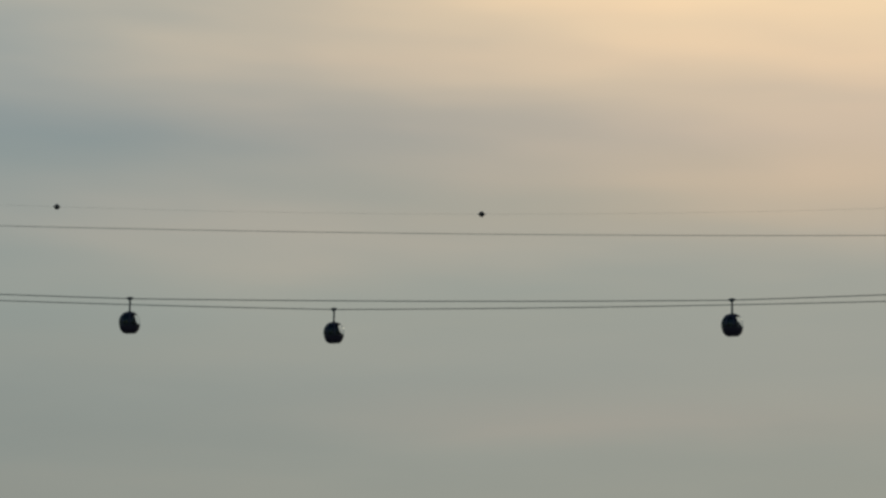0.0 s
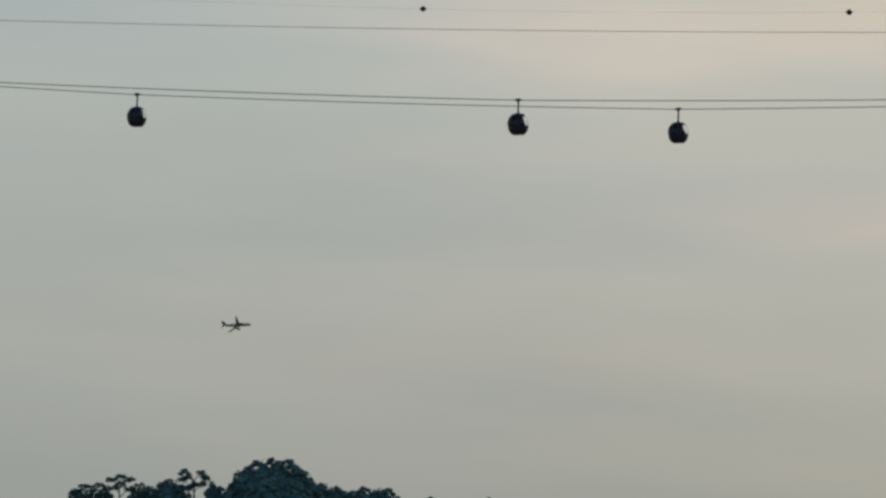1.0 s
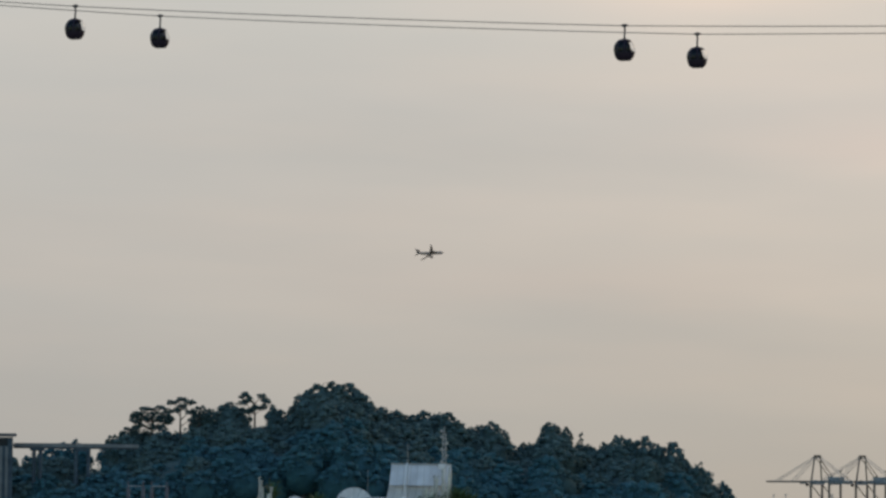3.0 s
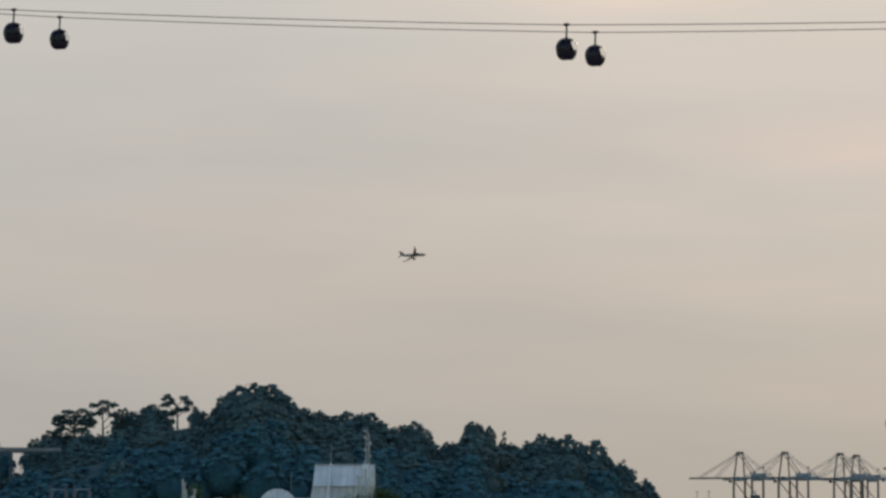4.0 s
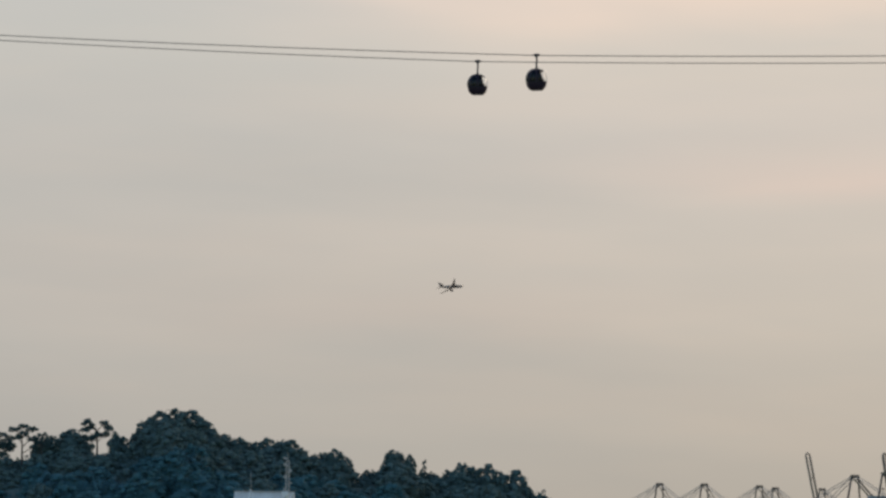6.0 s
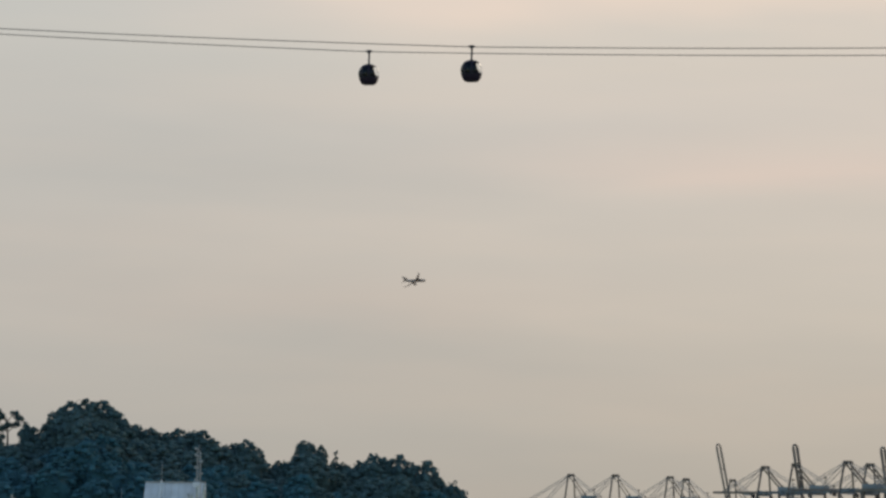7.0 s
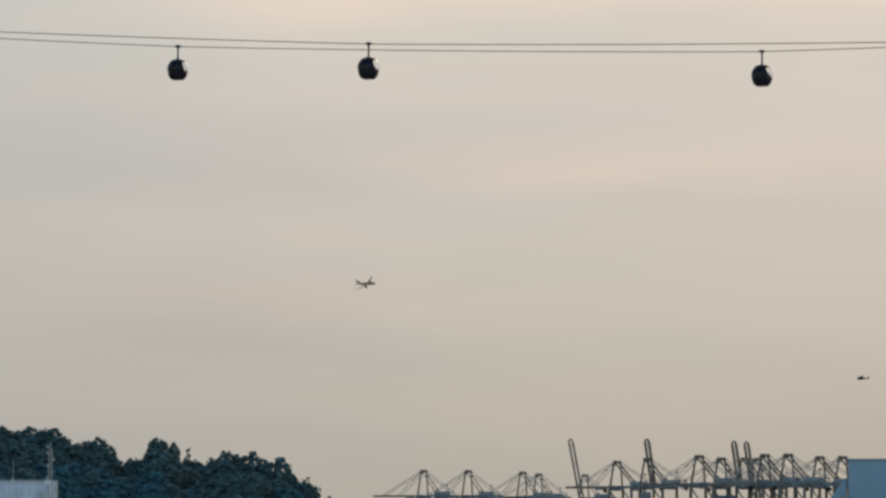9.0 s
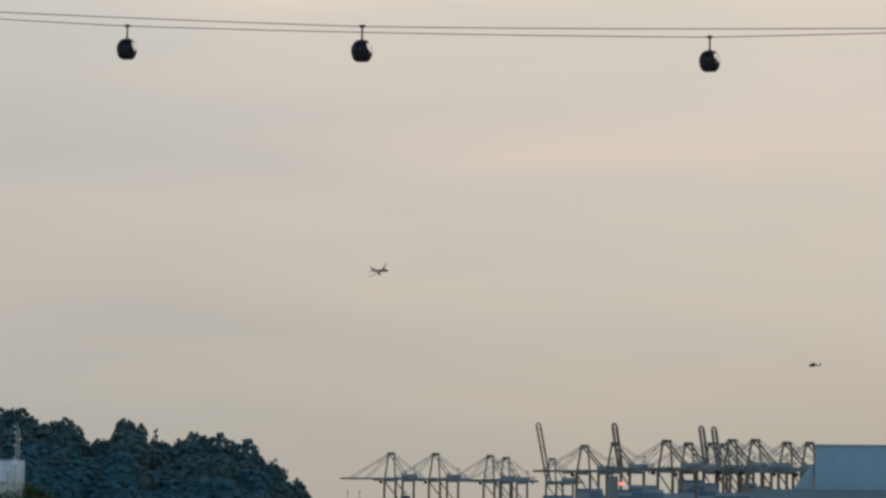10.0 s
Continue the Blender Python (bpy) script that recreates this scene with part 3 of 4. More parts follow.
def gondola():
    """One closed cabin hanging under its grip; the origin is where the grip holds the rope."""
    t = thing("gondola_cabin", "dark navy rounded cable car cabin hanging from its rope", "gondola", Matrix(), "cabins on the ropeway")
    drop = 2.36
    levels = [-1.08, -1.02, -0.8, -0.6, -0.4, -0.25, -0.05, 0.15, 0.35, 0.5, 0.65, 0.78, 0.88, 0.95, 1.0, 1.03]
    n = 28
    rings = [cabin_outline(z, 1.0, n) for z in levels]
    shell, glass, tint = bmesh.new(), bmesh.new(), bmesh.new()
    vs = {}
    for tag, bm in (("s", shell), ("g", glass), ("t", tint)):
        vs[tag] = [[bm.verts.new(p + Vector((0, 0, -drop))) for p in r] for r in rings]
    for j in range(len(levels) - 1):
        for i in range(n):
            ang = 360.0 * (i + 1) / n
            lit = 5 <= j <= 10 and (ang <= 65 or (330, 318, 308, 300, 294, 300)[j - 5] <= ang)
            post = i in (9, 13, 14, 18, 21)
            tag = "g" if lit else ("t" if 4 <= j <= 9 and not post else "s")
            bm = {"s": shell, "g": glass, "t": tint}[tag]
            v = vs[tag]
            bm.faces.new((v[j][i], v[j][(i + 1) % n], v[j + 1][(i + 1) % n], v[j + 1][i]))
    shell.faces.new(vs["s"][0][::-1])
    shell.faces.new(vs["s"][-1])
    for bm in (shell, glass, tint):
        bmesh.ops.delete(bm, geom=[v for v in bm.verts if not v.link_faces], context="VERTS")
    body = part("body", shell, CABIN, t, smooth=True)
    part("end_window", glass, GLASS, body, "clear curved window letting the sky through", True)
    part("side_window", tint, TINTED, body, "dark tinted side windows", True)
    bm = bmesh.new()
    box(bm, -0.72, 0.0, -0.55, 0.55, -drop - 0.9, -drop - 0.35)
    box(bm, -0.74, -0.22, -0.5, 0.5, -drop - 0.35, -drop + 0.5)
    part("bench", bm, DARK, t, "dark inner bench and backrest")
    part("door_rail", block(-0.55, 0.6, -0.965, -0.93, -drop - 0.42, -drop - 0.36), DARK, body)
    part("bumper", block(-0.55, 0.55, -0.46, 0.46, -drop - 1.13, -drop - 1.06, 0.03), DARK, t)
    part("roof_cap", bar((0, 0, -drop + 0.98), (0, 0, -drop + 1.12), 0.22, 0.12, 14), GRIP, t)
    bm = bmesh.new()
    pts = [Vector((0, 0, -drop + 1.05)), Vector((0, 0.0, -drop + 1.45)), Vector((0, 0.10, -drop + 1.9)), Vector((0, 0.04, -0.1))]
    for a, b in zip(pts, pts[1:]):
        tube(bm, a, b, 0.10, 0.09, 8)
    hanger = part("hanger", bm, GRIP, t)
    part("grip", block(-0.22, 0.22, -0.12, 0.14, -0.14, 0.18, 0.05), GRIP, hanger, "dark clamp holding the rope")
    for s in (-1, 1):
        part("grip_jaw", bar((s * 0.21, 0, 0.07), (s * 0.36, 0, 0.06), 0.08, 0.05, 8), GRIP, hanger)
    return t


CABINS = []


def ropeway():
    haul_rope("near", 6.79, 57.43, 2.196, "taut steel haul rope carrying cabins above the harbour")
    haul_rope("far", 27.97, 57.88, -2.192, "taut steel return rope running beside the other one")
    rope("upper_wire", "wire", 0.030, "single thin steel wire strung above the ropeway")
    rope("ball_wire", "ball", 0.006, "hair-thin wire that carries the warning balls")
    for az_ in (-6.75, -0.10, 7.205):
        u = math.tan(radians(az_))
        marker_ball(345.0 * u / (1 + SLANT * u))
    base = gondola()
    for line, x, v in (("near", -50.52, 2.196), ("near", 6.79, 2.196), ("near", 64.35, 2.196), ("far", -29.59, -2.192), ("far", 27.97, -2.192), ("far", 86.16, -2.192)):
        t = base if not CABINS else copy_thing(base, Matrix())
        CABINS.append((t, line, x, v))


# ---------- container cranes ----------


def crane(az_, el_, raised=0.0, H=45.0, reach=70.0, turn=35.0, hinge=-4.0):
    """Ship-to-shore gantry crane on the quay, 80 m to its apex. Its boom points along -x of its own space."""
    d = 55.0 / math.tan(radians(el_))
    p = bearing(az_, 0, d)
    t = thing("container_crane", "tall steel ship-to-shore container crane with its boom " + ("raised" if raised else "lowered"), "crane",
              pose(p.x, p.y, 4.0, 0, 0, -az_ - turn), "cranes on the quay")
    G, W, A = 26.0, 11.5, 75.0
    for x in (0.0, G):
        for y in (-W, W):
            part("leg", bar((x, y, 0), (x, y, H), 1.05, 0.95, square=True), CRANE, t)
        part("sill_beam", block(x - 0.9, x + 0.9, -W, W, 2.2, 4.6), CRANE, t)
        part("portal_beam", block(x - 0.7, x + 0.7, -W, W, H - 2.6, H - 0.4), GIRDER, t)
    for y in (-W, W):
        part("side_beam", block(0, G, y - 0.6, y + 0.6, 14.0, 16.0), CRANE, t)
        part("side_brace", bar((G, y, 15.5), (1.0, y, H - 3), 0.5, square=True), CRANE, t)
    wide = 4.2 if H < 48 else 3.1
    for y in (-wide, wide):
        part("girder", block(-4, G + 22, y - 0.8, y + 0.8, H - 0.3, H + 2.2), GIRDER, t)
        m = Matrix.Translation((hinge, 0, H + 0.9)) @ Matrix.Rotation(radians(raised), 4, "Y")
        bm = bmesh.new()
        box(bm, -reach, 0, y - 0.75, y + 0.75, -1.1, 1.1, m)
        boom = part("boom", bm, CRANE, t)
        bm = bmesh.new()
        tube(bm, (0, math.copysign(10.6, y), H + 1), (1.5, math.copysign(5.6, y), A), 0.75, 0.65, square=True)
        part("apex_leg", bm, CRANE, t)
        part("back_leg", bar((1.5, math.copysign(3.2, y), A - 1), (G - 2, y, H + 2), 0.42 if H < 48 else 0.65, square=True), CRANE, t)
    m = Matrix.Translation((hinge, 0, H + 0.9)) @ Matrix.Rotation(radians(raised), 4, "Y")
    for k in (0.25, 0.62):
        bm = bmesh.new()
        box(bm, -reach * k, -reach * k + 1, -3.4, 3.4, -0.6, 0.6, m)
        part("boom_tie", bm, CRANE, boom)
    bm = bmesh.new()
    arc = [m @ Vector((-reach - wide * math.sin(math.pi * k / 8), -wide * math.cos(math.pi * k / 8), 0)) for k in range(9)]
    up_axis = (m.to_3x3() @ Z).normalized()
    loft(bm, [ellipse_ring(p, (p - m @ Vector((-reach, 0, 0))).normalized(), up_axis, 0.8, 1.1, 6) for p in arc])
    part("boom_tip", bm, CRANE, boom)
    part("apex_head", block(-1.3, 3.9, -6.4, 6.4, A - 0.9, A + 1.9, 1.2), CRANE, t)
    if not raised:
        for y in (-3.4, 3.4):
            for x in (-reach * 0.9, -reach * 0.52):
                part("fore_stay", bar((1.0, y, A + 1), (x, y, H + 2), 0.27, square=True), CABLE, t)
    for y in (-3.4, 3.4):
        part("back_stay", bar((2.0, y, A + 1), (G + 20, y, H + 2.2), 0.28, square=True), CABLE, t)
    house = part("machinery_house", block(G - 7, G + 10, -4.6, 4.6, H + 2.3, H + 6.4, 0.3), CRANE_HOUSE, t, "grey machinery house on the girder")
    trolley = part("trolley", block(-22, -15, -3.2, 3.2, H - 1.8, H - 0.2, 0.2) if not raised else block(8, 15, -3.2, 3.2, H - 1.8, H - 0.4, 0.2), CRANE_HOUSE, t)
    part("driver_cab", block(-14.5, -11.5, -1.4, 1.4, H - 4.4, H - 1.2, 0.2) if not raised else block(15.5, 18.5, -1.4, 1.4, H - 4.4, H - 0.5, 0.2), DARK, trolley)
    rng = random.Random(int(az_ * 1000))
    for i in range(14):
        x, q = rng.uniform(-6, G + 20), rng.uniform(0.6, 2.6)
        part("service_box", block(x, x + rng.uniform(1.5, 5), -5.6, -4.9, H + rng.uniform(-2.4, 0.5), H + 0.6 + q), rng.choice((GIRDER, CRANE_HOUSE)), t)
    for x, top in ((G + 7, 12.5), (G + 16, 5.0), (G - 6, 6.5)):
        post = part("stay_post", bar((x, 2.0, H + 2), (x, 2.0, H + top), 0.3, 0.22, n=6), CRANE, t)
        part("sheave_box", block(x - 1.3, x + 1.3, 1.2, 2.8, H + top, H + top + 1.5, 0.2), CRANE, post)
    part("walkway", block(-3, G + 20, -6.4, -5.1, H - 0.4, H - 0.1), GIRDER, t)
    for i in range(6):
        part("rail", bar((G - 10 + 4 * i, -5.3, H + 2.2), (G - 10 + 4 * i, -5.3, H + 4.0), 0.15, n=5), CABLE, house)
    return t


def cranes():
    for a, e, r in ((5.566, 0.795, 0), (6.322, 0.793, 0), (7.249, 0.770, 0), (7.521, 0.738, 0), (8.303, 0.727, 77)):
        crane(a, e, r, 45.0, 74.0 if r else 62.5)
    for a, e, r in ((8.848, 0.953, 0), (9.365, 1.000, 80), (10.236, 1.050, 0), (10.609, 1.010, 0), (11.005, 1.010, 80), (11.215, 1.0, 80),
                    (11.344, 1.070, 0), (11.735, 1.075, 0), (12.268, 1.035, 0), (12.648, 1.035, 0)):
        crane(a, e, r, 50.0, (41.0 if a < 10 else 38.5) if r else 53.0, hinge=7.6 if a == 9.365 else -4.0)


# ---------- port sheds, stacked boxes, sign light ----------


def big_shed():
    d = 1500.0
    a = bearing(12.765, 1.008, d)
    t = thing("storage_building", "huge windowless blue-clad storage building", "building", pose(a.x, a.y, 0, 0, 0, -13.5))
    h = a.z
    panel = mesh_of("panel", block(0, 9.1, -0.25, 0.0, 0, h - 1.2), BLUE_WALL)
    core_ = part("core", block(0.1, 110, 0.02, 60, 0, h - 0.5), GREY_ROOF, t)
    for i in range(12):
        ob = part("panel", panel, None, core_)
        ob.location = (9.2 * i, 0, 0)
    part("parapet", block(-0.4, 110.3, -0.5, 60, h - 1.1, h, 0.1), GREY_ROOF, t, "thin grey roof edge")
    part("gutter", block(0, 110, -0.7, -0.3, h - 21.0, h - 20.2), GREY_ROOF, t)
    t3 = thing("lean_to_shed", "blue-clad lean-to with a steep sloping roof", "building", pose(a.x - 9.0, a.y + 3.5, 0, 0, 0, -13.5))
    bm = bmesh.new()
    loft(bm, [[Vector((0, y, 0)), Vector((8.6, y, 0)), Vector((8.6, y, h - 9.0)), Vector((7.6, y, h - 9.0)), Vector((0, y, h - 19.5))] for y in (0, 25)])
    part("wall", bm, BLUE_WALL, t3)
    part("eaves", block(7.4, 8.7, -0.3, 25.3, h - 9.2, h - 8.7), GREY_ROOF, t3)
    t2 = thing("port_shed", "low grey shed with a flat parapet and roof vents", "building", pose(a.x - 34, a.y - 30, 0, 0, 0, -12))
    h2 = bearing(12, 0.245, d - 30).z
    part("wall", block(0, 150, 0, 28, 0, h2 - 0.3), GREY_ROOF, t2)
    part("parapet", block(-0.3, 150.3, -0.3, 28.3, h2 - 0.5, h2), GREY_ROOF, t2)
    for i in range(16):
        part("roof_vent", bar((3 + 8.5 * i, 3, h2 - 0.1), (3 + 8.5 * i, 3, h2 + 0.9), 0.4, 0.3, 8), GREY_ROOF, t2)


def box_stack(az0, az1, el_, d, mats, seed):
    rng = random.Random(seed)
    a, b = bearing(az0, el_, d), bearing(az1, el_, d)
    t = thing("container_stack", "stacked blue and rusty shipping containers on the quay", "containers", Matrix.Translation((a.x, a.y, 4.0)), "stacks of containers")
    n = max(1, int((b - a).length / 12.4))
    top = int((a.z - 4.0) / 2.6)
    me = [mesh_of("container", block(0, 12.19, 0, 2.44, 0, 2.55, 0.05), m) for m in mats]
    for i in range(n):
        for k in range(max(0, top - 7), top - rng.choice((0, 0, 0, 1))):
            ob = part("container", rng.choice(me), None, t)
            ob.location = (12.4 * i, rng.uniform(0, 0.3), 2.6 * k)
    part("stack_base", block(0, 12.4 * n, 0.1, 2.3, 0, 2.6 * max(0.1, top - 7)), BOX_BLUE, t)


def cargo_ship():
    q = bearing(5.87, 0.0, 2250)
    t = thing("cargo_ship", "small grey-white cargo ship moored off the quay", "ship", pose(q.x, q.y, 0.0, 0, 0, -4))
    bm = bmesh.new()
    loft(bm, [[Vector((x, -w_, z)) if k == 0 else Vector((x, w_, z)) for k, x in ((0, -l0), (0, l1), (1, l1), (1, -l0))]
              for z, l0, l1, w_ in ((0.0, 16.0, 24.0, 5.0), (5.0, 18.0, 27.0, 6.0), (9.0, 18.5, 29.0, 6.2))])
    part("hull", bm, BOX_BLUE, t, "dark blue hull")
    part("deckhouse", block(-7, 4, -5, 5, 9.0, 20.0, 0.2), SHIP_WHITE, t)
    part("accommodation", block(-5.5, 2.5, -4.4, 4.4, 20.0, 25.6, 0.2), SHIP_WHITE, t)
    bridge = part("bridge", block(-4.8, 1.6, -5.4, 5.4, 25.6, 28.0, 0.2), SHIP_WHITE, t, "pale wheelhouse with dark windows")
    part("bridge_windows", block(-4.4, 1.2, -5.46, -5.41, 26.4, 27.3), DARK, bridge)
    part("funnel", block(-8.6, -6.0, -1.5, 1.5, 9.0, 25.0, 0.3), GREY_ROOF, t)
    part("radar_mast", bar((-1.5, 0, 28.0), (-1.5, 0, 31.5), 0.3, 0.15), STEEL, t)
    part("radar_arm", block(-2.8, -0.2, -0.1, 0.1, 30.0, 30.3), STEEL, t)


def port():
    big_shed()
    box_stack(8.17, 9.25, 0.16, 2700, (BOX_BLUE, BOX_BLUE, BOX_BLUE, GREY_ROOF), 1)
    box_stack(9.42, 10.95, 0.245, 2650, (BOX_BLUE, BOX_BLUE, BOX_BLUE, GREY_ROOF), 2)
    box_stack(6.75, 8.15, -0.02, 3300, (BOX_RUST, BOX_BLUE, GREY_ROOF), 3)
    box_stack(10.8, 12.7, 0.20, 2400, (GREY_ROOF, GREY_ROOF, BOX_BLUE), 4)
    box_stack(9.62, 10.15, 0.33, 3000, (GREY_ROOF, BOX_BLUE), 5)
    box_stack(10.45, 11.3, 0.39, 3050, (GREY_ROOF, BOX_BLUE, BOX_BLUE), 6)
    box_stack(11.55, 12.2, 0.36, 2950, (GREY_ROOF, BOX_BLUE), 7)
    box_stack(8.75, 9.2, 0.27, 3250, (GREY_ROOF, BOX_BLUE), 8)
    p = bearing(9.352, 0.44, 2500)
    t = thing("light_tower", "pale square concrete tower at the port with a red lamp", "tower", Matrix.Translation((p.x, p.y, 4.0)))
    part("shaft", bar((0, 0, 0), (0, 0, p.z - 4.0), 4.4, 3.2, square=True), CONCRETE, t)
    part("red_lamp", block(3.6, 7.6, -4.2, -3.6, p.z - 4 - 6.6, p.z - 4 - 4.6, 0.2), RED_LIGHT, t, "glowing red lit sign")
    part("lamp_arm", block(2.5, 4.0, -3.8, -3.0, p.z - 4 - 6.0, p.z - 4 - 5.4), STEEL, t)
    cargo_ship()
    for az_, h in ((4.85, 0.12), (5.05, 0.13), (12.9, 0.3)):
        q = bearing(az_, h, 3000)
        m = thing("light_mast", "thin far lighting mast at the port", "mast", Matrix.Translation((q.x, q.y, 4.0)), "light masts at the port")
        part("pole", bar((0, 0, 0), (0, 0, q.z - 4), 0.5, 0.3), STEEL, m)
        part("lamp_head", block(-1.2, 1.2, -0.5, 0.5, q.z - 4, q.z - 3.2), STEEL, m)


# ---------- near rooftop with dishes and plants ----------
ROOF_D = 300.0
ROOF_Z = 24.0


def roof_point(az_, el_, d=ROOF_D):
    return bearing(az_, el_, d)


def office_block():
    t = thing("office_building", "plain concrete building with a flat equipment roof", "building", Matrix())
    part("wall", block(-40, 8, ROOF_D - 12, ROOF_D + 22, 4.0, ROOF_Z - 0.3), CONCRETE, t)
    part("roof", block(-40.3, 8.3, ROOF_D - 12.3, ROOF_D + 22.3, ROOF_Z - 0.28, ROOF_Z), CONCRETE, t)


def plant_room():
    a, b = roof_point(-1.63, 0.605), roof_point(-0.613, 0.605)
    t = thing("plant_room", "rooftop plant room clad in pale ribbed metal sheet", "shed", Matrix.Translation((a.x, a.y, ROOF_Z)))
    wdt, h = b.x - a.x, a.z - ROOF_Z
    zm = 2.26
    # a sloping upper sheet over a splayed lower skirt
    n = 9
    for i in range(n):
        x0, x1 = wdt * i / n, wdt * (i + 1) / n - 0.025
        bm = bmesh.new()
        s0, s1 = [-0.35 + 0.35 * x / wdt for x in (x0, x1)]
        loft(bm, [[Vector((x0 + s0 * 0.5, -0.9, zm)), Vector((x1 + s1 * 0.5, -0.9, zm)), Vector((x1, 0.6, h)), Vector((x0, 0.6, h))],
                  [Vector((x0 + s0 * 0.5, -0.82, zm - 0.02)), Vector((x1 + s1 * 0.5, -0.82, zm - 0.02)), Vector((x1, 0.68, h - 0.03)), Vector((x0, 0.68, h - 0.03))]])
        part("roof_sheet", bm, SHEET, t)
        bm = bmesh.new()
        loft(bm, [[Vector((x0 + s0 * 1.9, -0.45, 0)), Vector((x1 + s1 * 1.9, -0.45, 0)), Vector((x1 + s1 * 0.5, -0.45, zm - 0.03)), Vector((x0 + s0 * 0.5, -0.45, zm - 0.03))],
                  [Vector((x0 + s0 * 1.9, -0.37, 0)), Vector((x1 + s1 * 1.9, -0.37, 0)), Vector((x1 + s1 * 0.5, -0.37, zm - 0.03)), Vector((x0 + s0 * 0.5, -0.37, zm - 0.03))]])
        part("wall_sheet", bm, SHEET, t)
    part("core", block(0.05, wdt - 0.05, -0.33, 3.0, 0, zm - 0.05), CONCRETE, t)
    part("back_wall", block(0.02, wdt - 0.02, 0.72, 3.0, zm - 0.05, h - 0.1), SHEET, t)
    part("ridge_trim", block(-0.05, wdt + 0.05, 0.45, 0.78, h - 0.02, h + 0.06), STEEL, t)
    bm = bmesh.new()
    tube(bm, (wdt * 0.22, -1.02, 0), (wdt * 0.235, -1.02, zm), 0.085)
    tube(bm, (wdt * 0.235, -1.02, zm), (wdt * 0.265, 0.46, h + 0.1), 0.085)
    part("down_pipe", bm, DISH, t, "pale pipe running up the cladding")


def masts():
    p, q = roof_point(-0.735, 1.247, 299), roof_point(-0.735, 0, 299)
    t = thing("antenna_mast", "pale lattice antenna mast with clamps and small aerials", "mast", Matrix.Translation((p.x, p.y, ROOF_Z)))
    h = p.z - ROOF_Z
    for sx in (-0.17, 0.17):
        for sy in (-0.17, 0.17):
            part("rail", bar((sx, sy, 0), (sx * 0.7, sy * 0.7, h - 0.6), 0.055, n=6), STEEL, t)
    for i in range(14):
        z = 0.4 + i * (h - 1.2) / 14
        part("rung", bar((-0.13, -0.13, z), (0.13, -0.13, z + 0.35), 0.02, n=5), STEEL, t)
    part("tip", bar((0, 0, h - 0.7), (0, 0, h), 0.04, 0.02), STEEL, t)
    rng = random.Random(3)
    for i in range(6):
        z = h - 0.5 - 0.55 * i
        s = rng.choice((-1, 1))
        aerial = part("aerial", bar((0, 0, z), (s * rng.uniform(0.18, 0.3), -0.1, z + 0.1), 0.05, n=6), STEEL, t)
        part("aerial_box", block(s * 0.26 - 0.1, s * 0.26 + 0.1, -0.2, -0.05, z, z + 0.22, 0.02), STEEL, aerial)
    part("cable_duct", block(-0.14, 0.14, -0.36, -0.24, 0, h * 0.52, 0.02), DISH, t, "pale cable duct up the mast's foot")
    part("equipment_box", block(-0.5, 0.14, -0.62, -0.37, h * 0.50, h * 0.50 + 0.42, 0.04), DISH, t, "white equipment box on the mast")
    p = roof_point(-1.353, 0.94, 298.5)
    t = thing("whip_antenna", "thin whip antenna pole beside the plant room", "antenna", Matrix.Translation((p.x, p.y, ROOF_Z)))
    part("pole", bar((0, 0, 0), (0.0, 0, p.z - ROOF_Z), 0.035, 0.02), STEEL, t)
    part("base_clamp", block(-0.08, 0.08, -0.08, 0.08, 0, 0.3), STEEL, t)
    p = roof_point(-2.03, 0.5, 298.5)
    t = thing("whip_antenna", "thin whip antenna pole beside the plant room", "antenna", Matrix.Translation((p.x, p.y, ROOF_Z)))
    part("pole", bar((0, 0, 0), (0.0, 0, p.z - ROOF_Z), 0.022, 0.012), STEEL, t)
    part("base_clamp", block(-0.08, 0.08, -0.08, 0.08, 0, 0.3), STEEL, t)


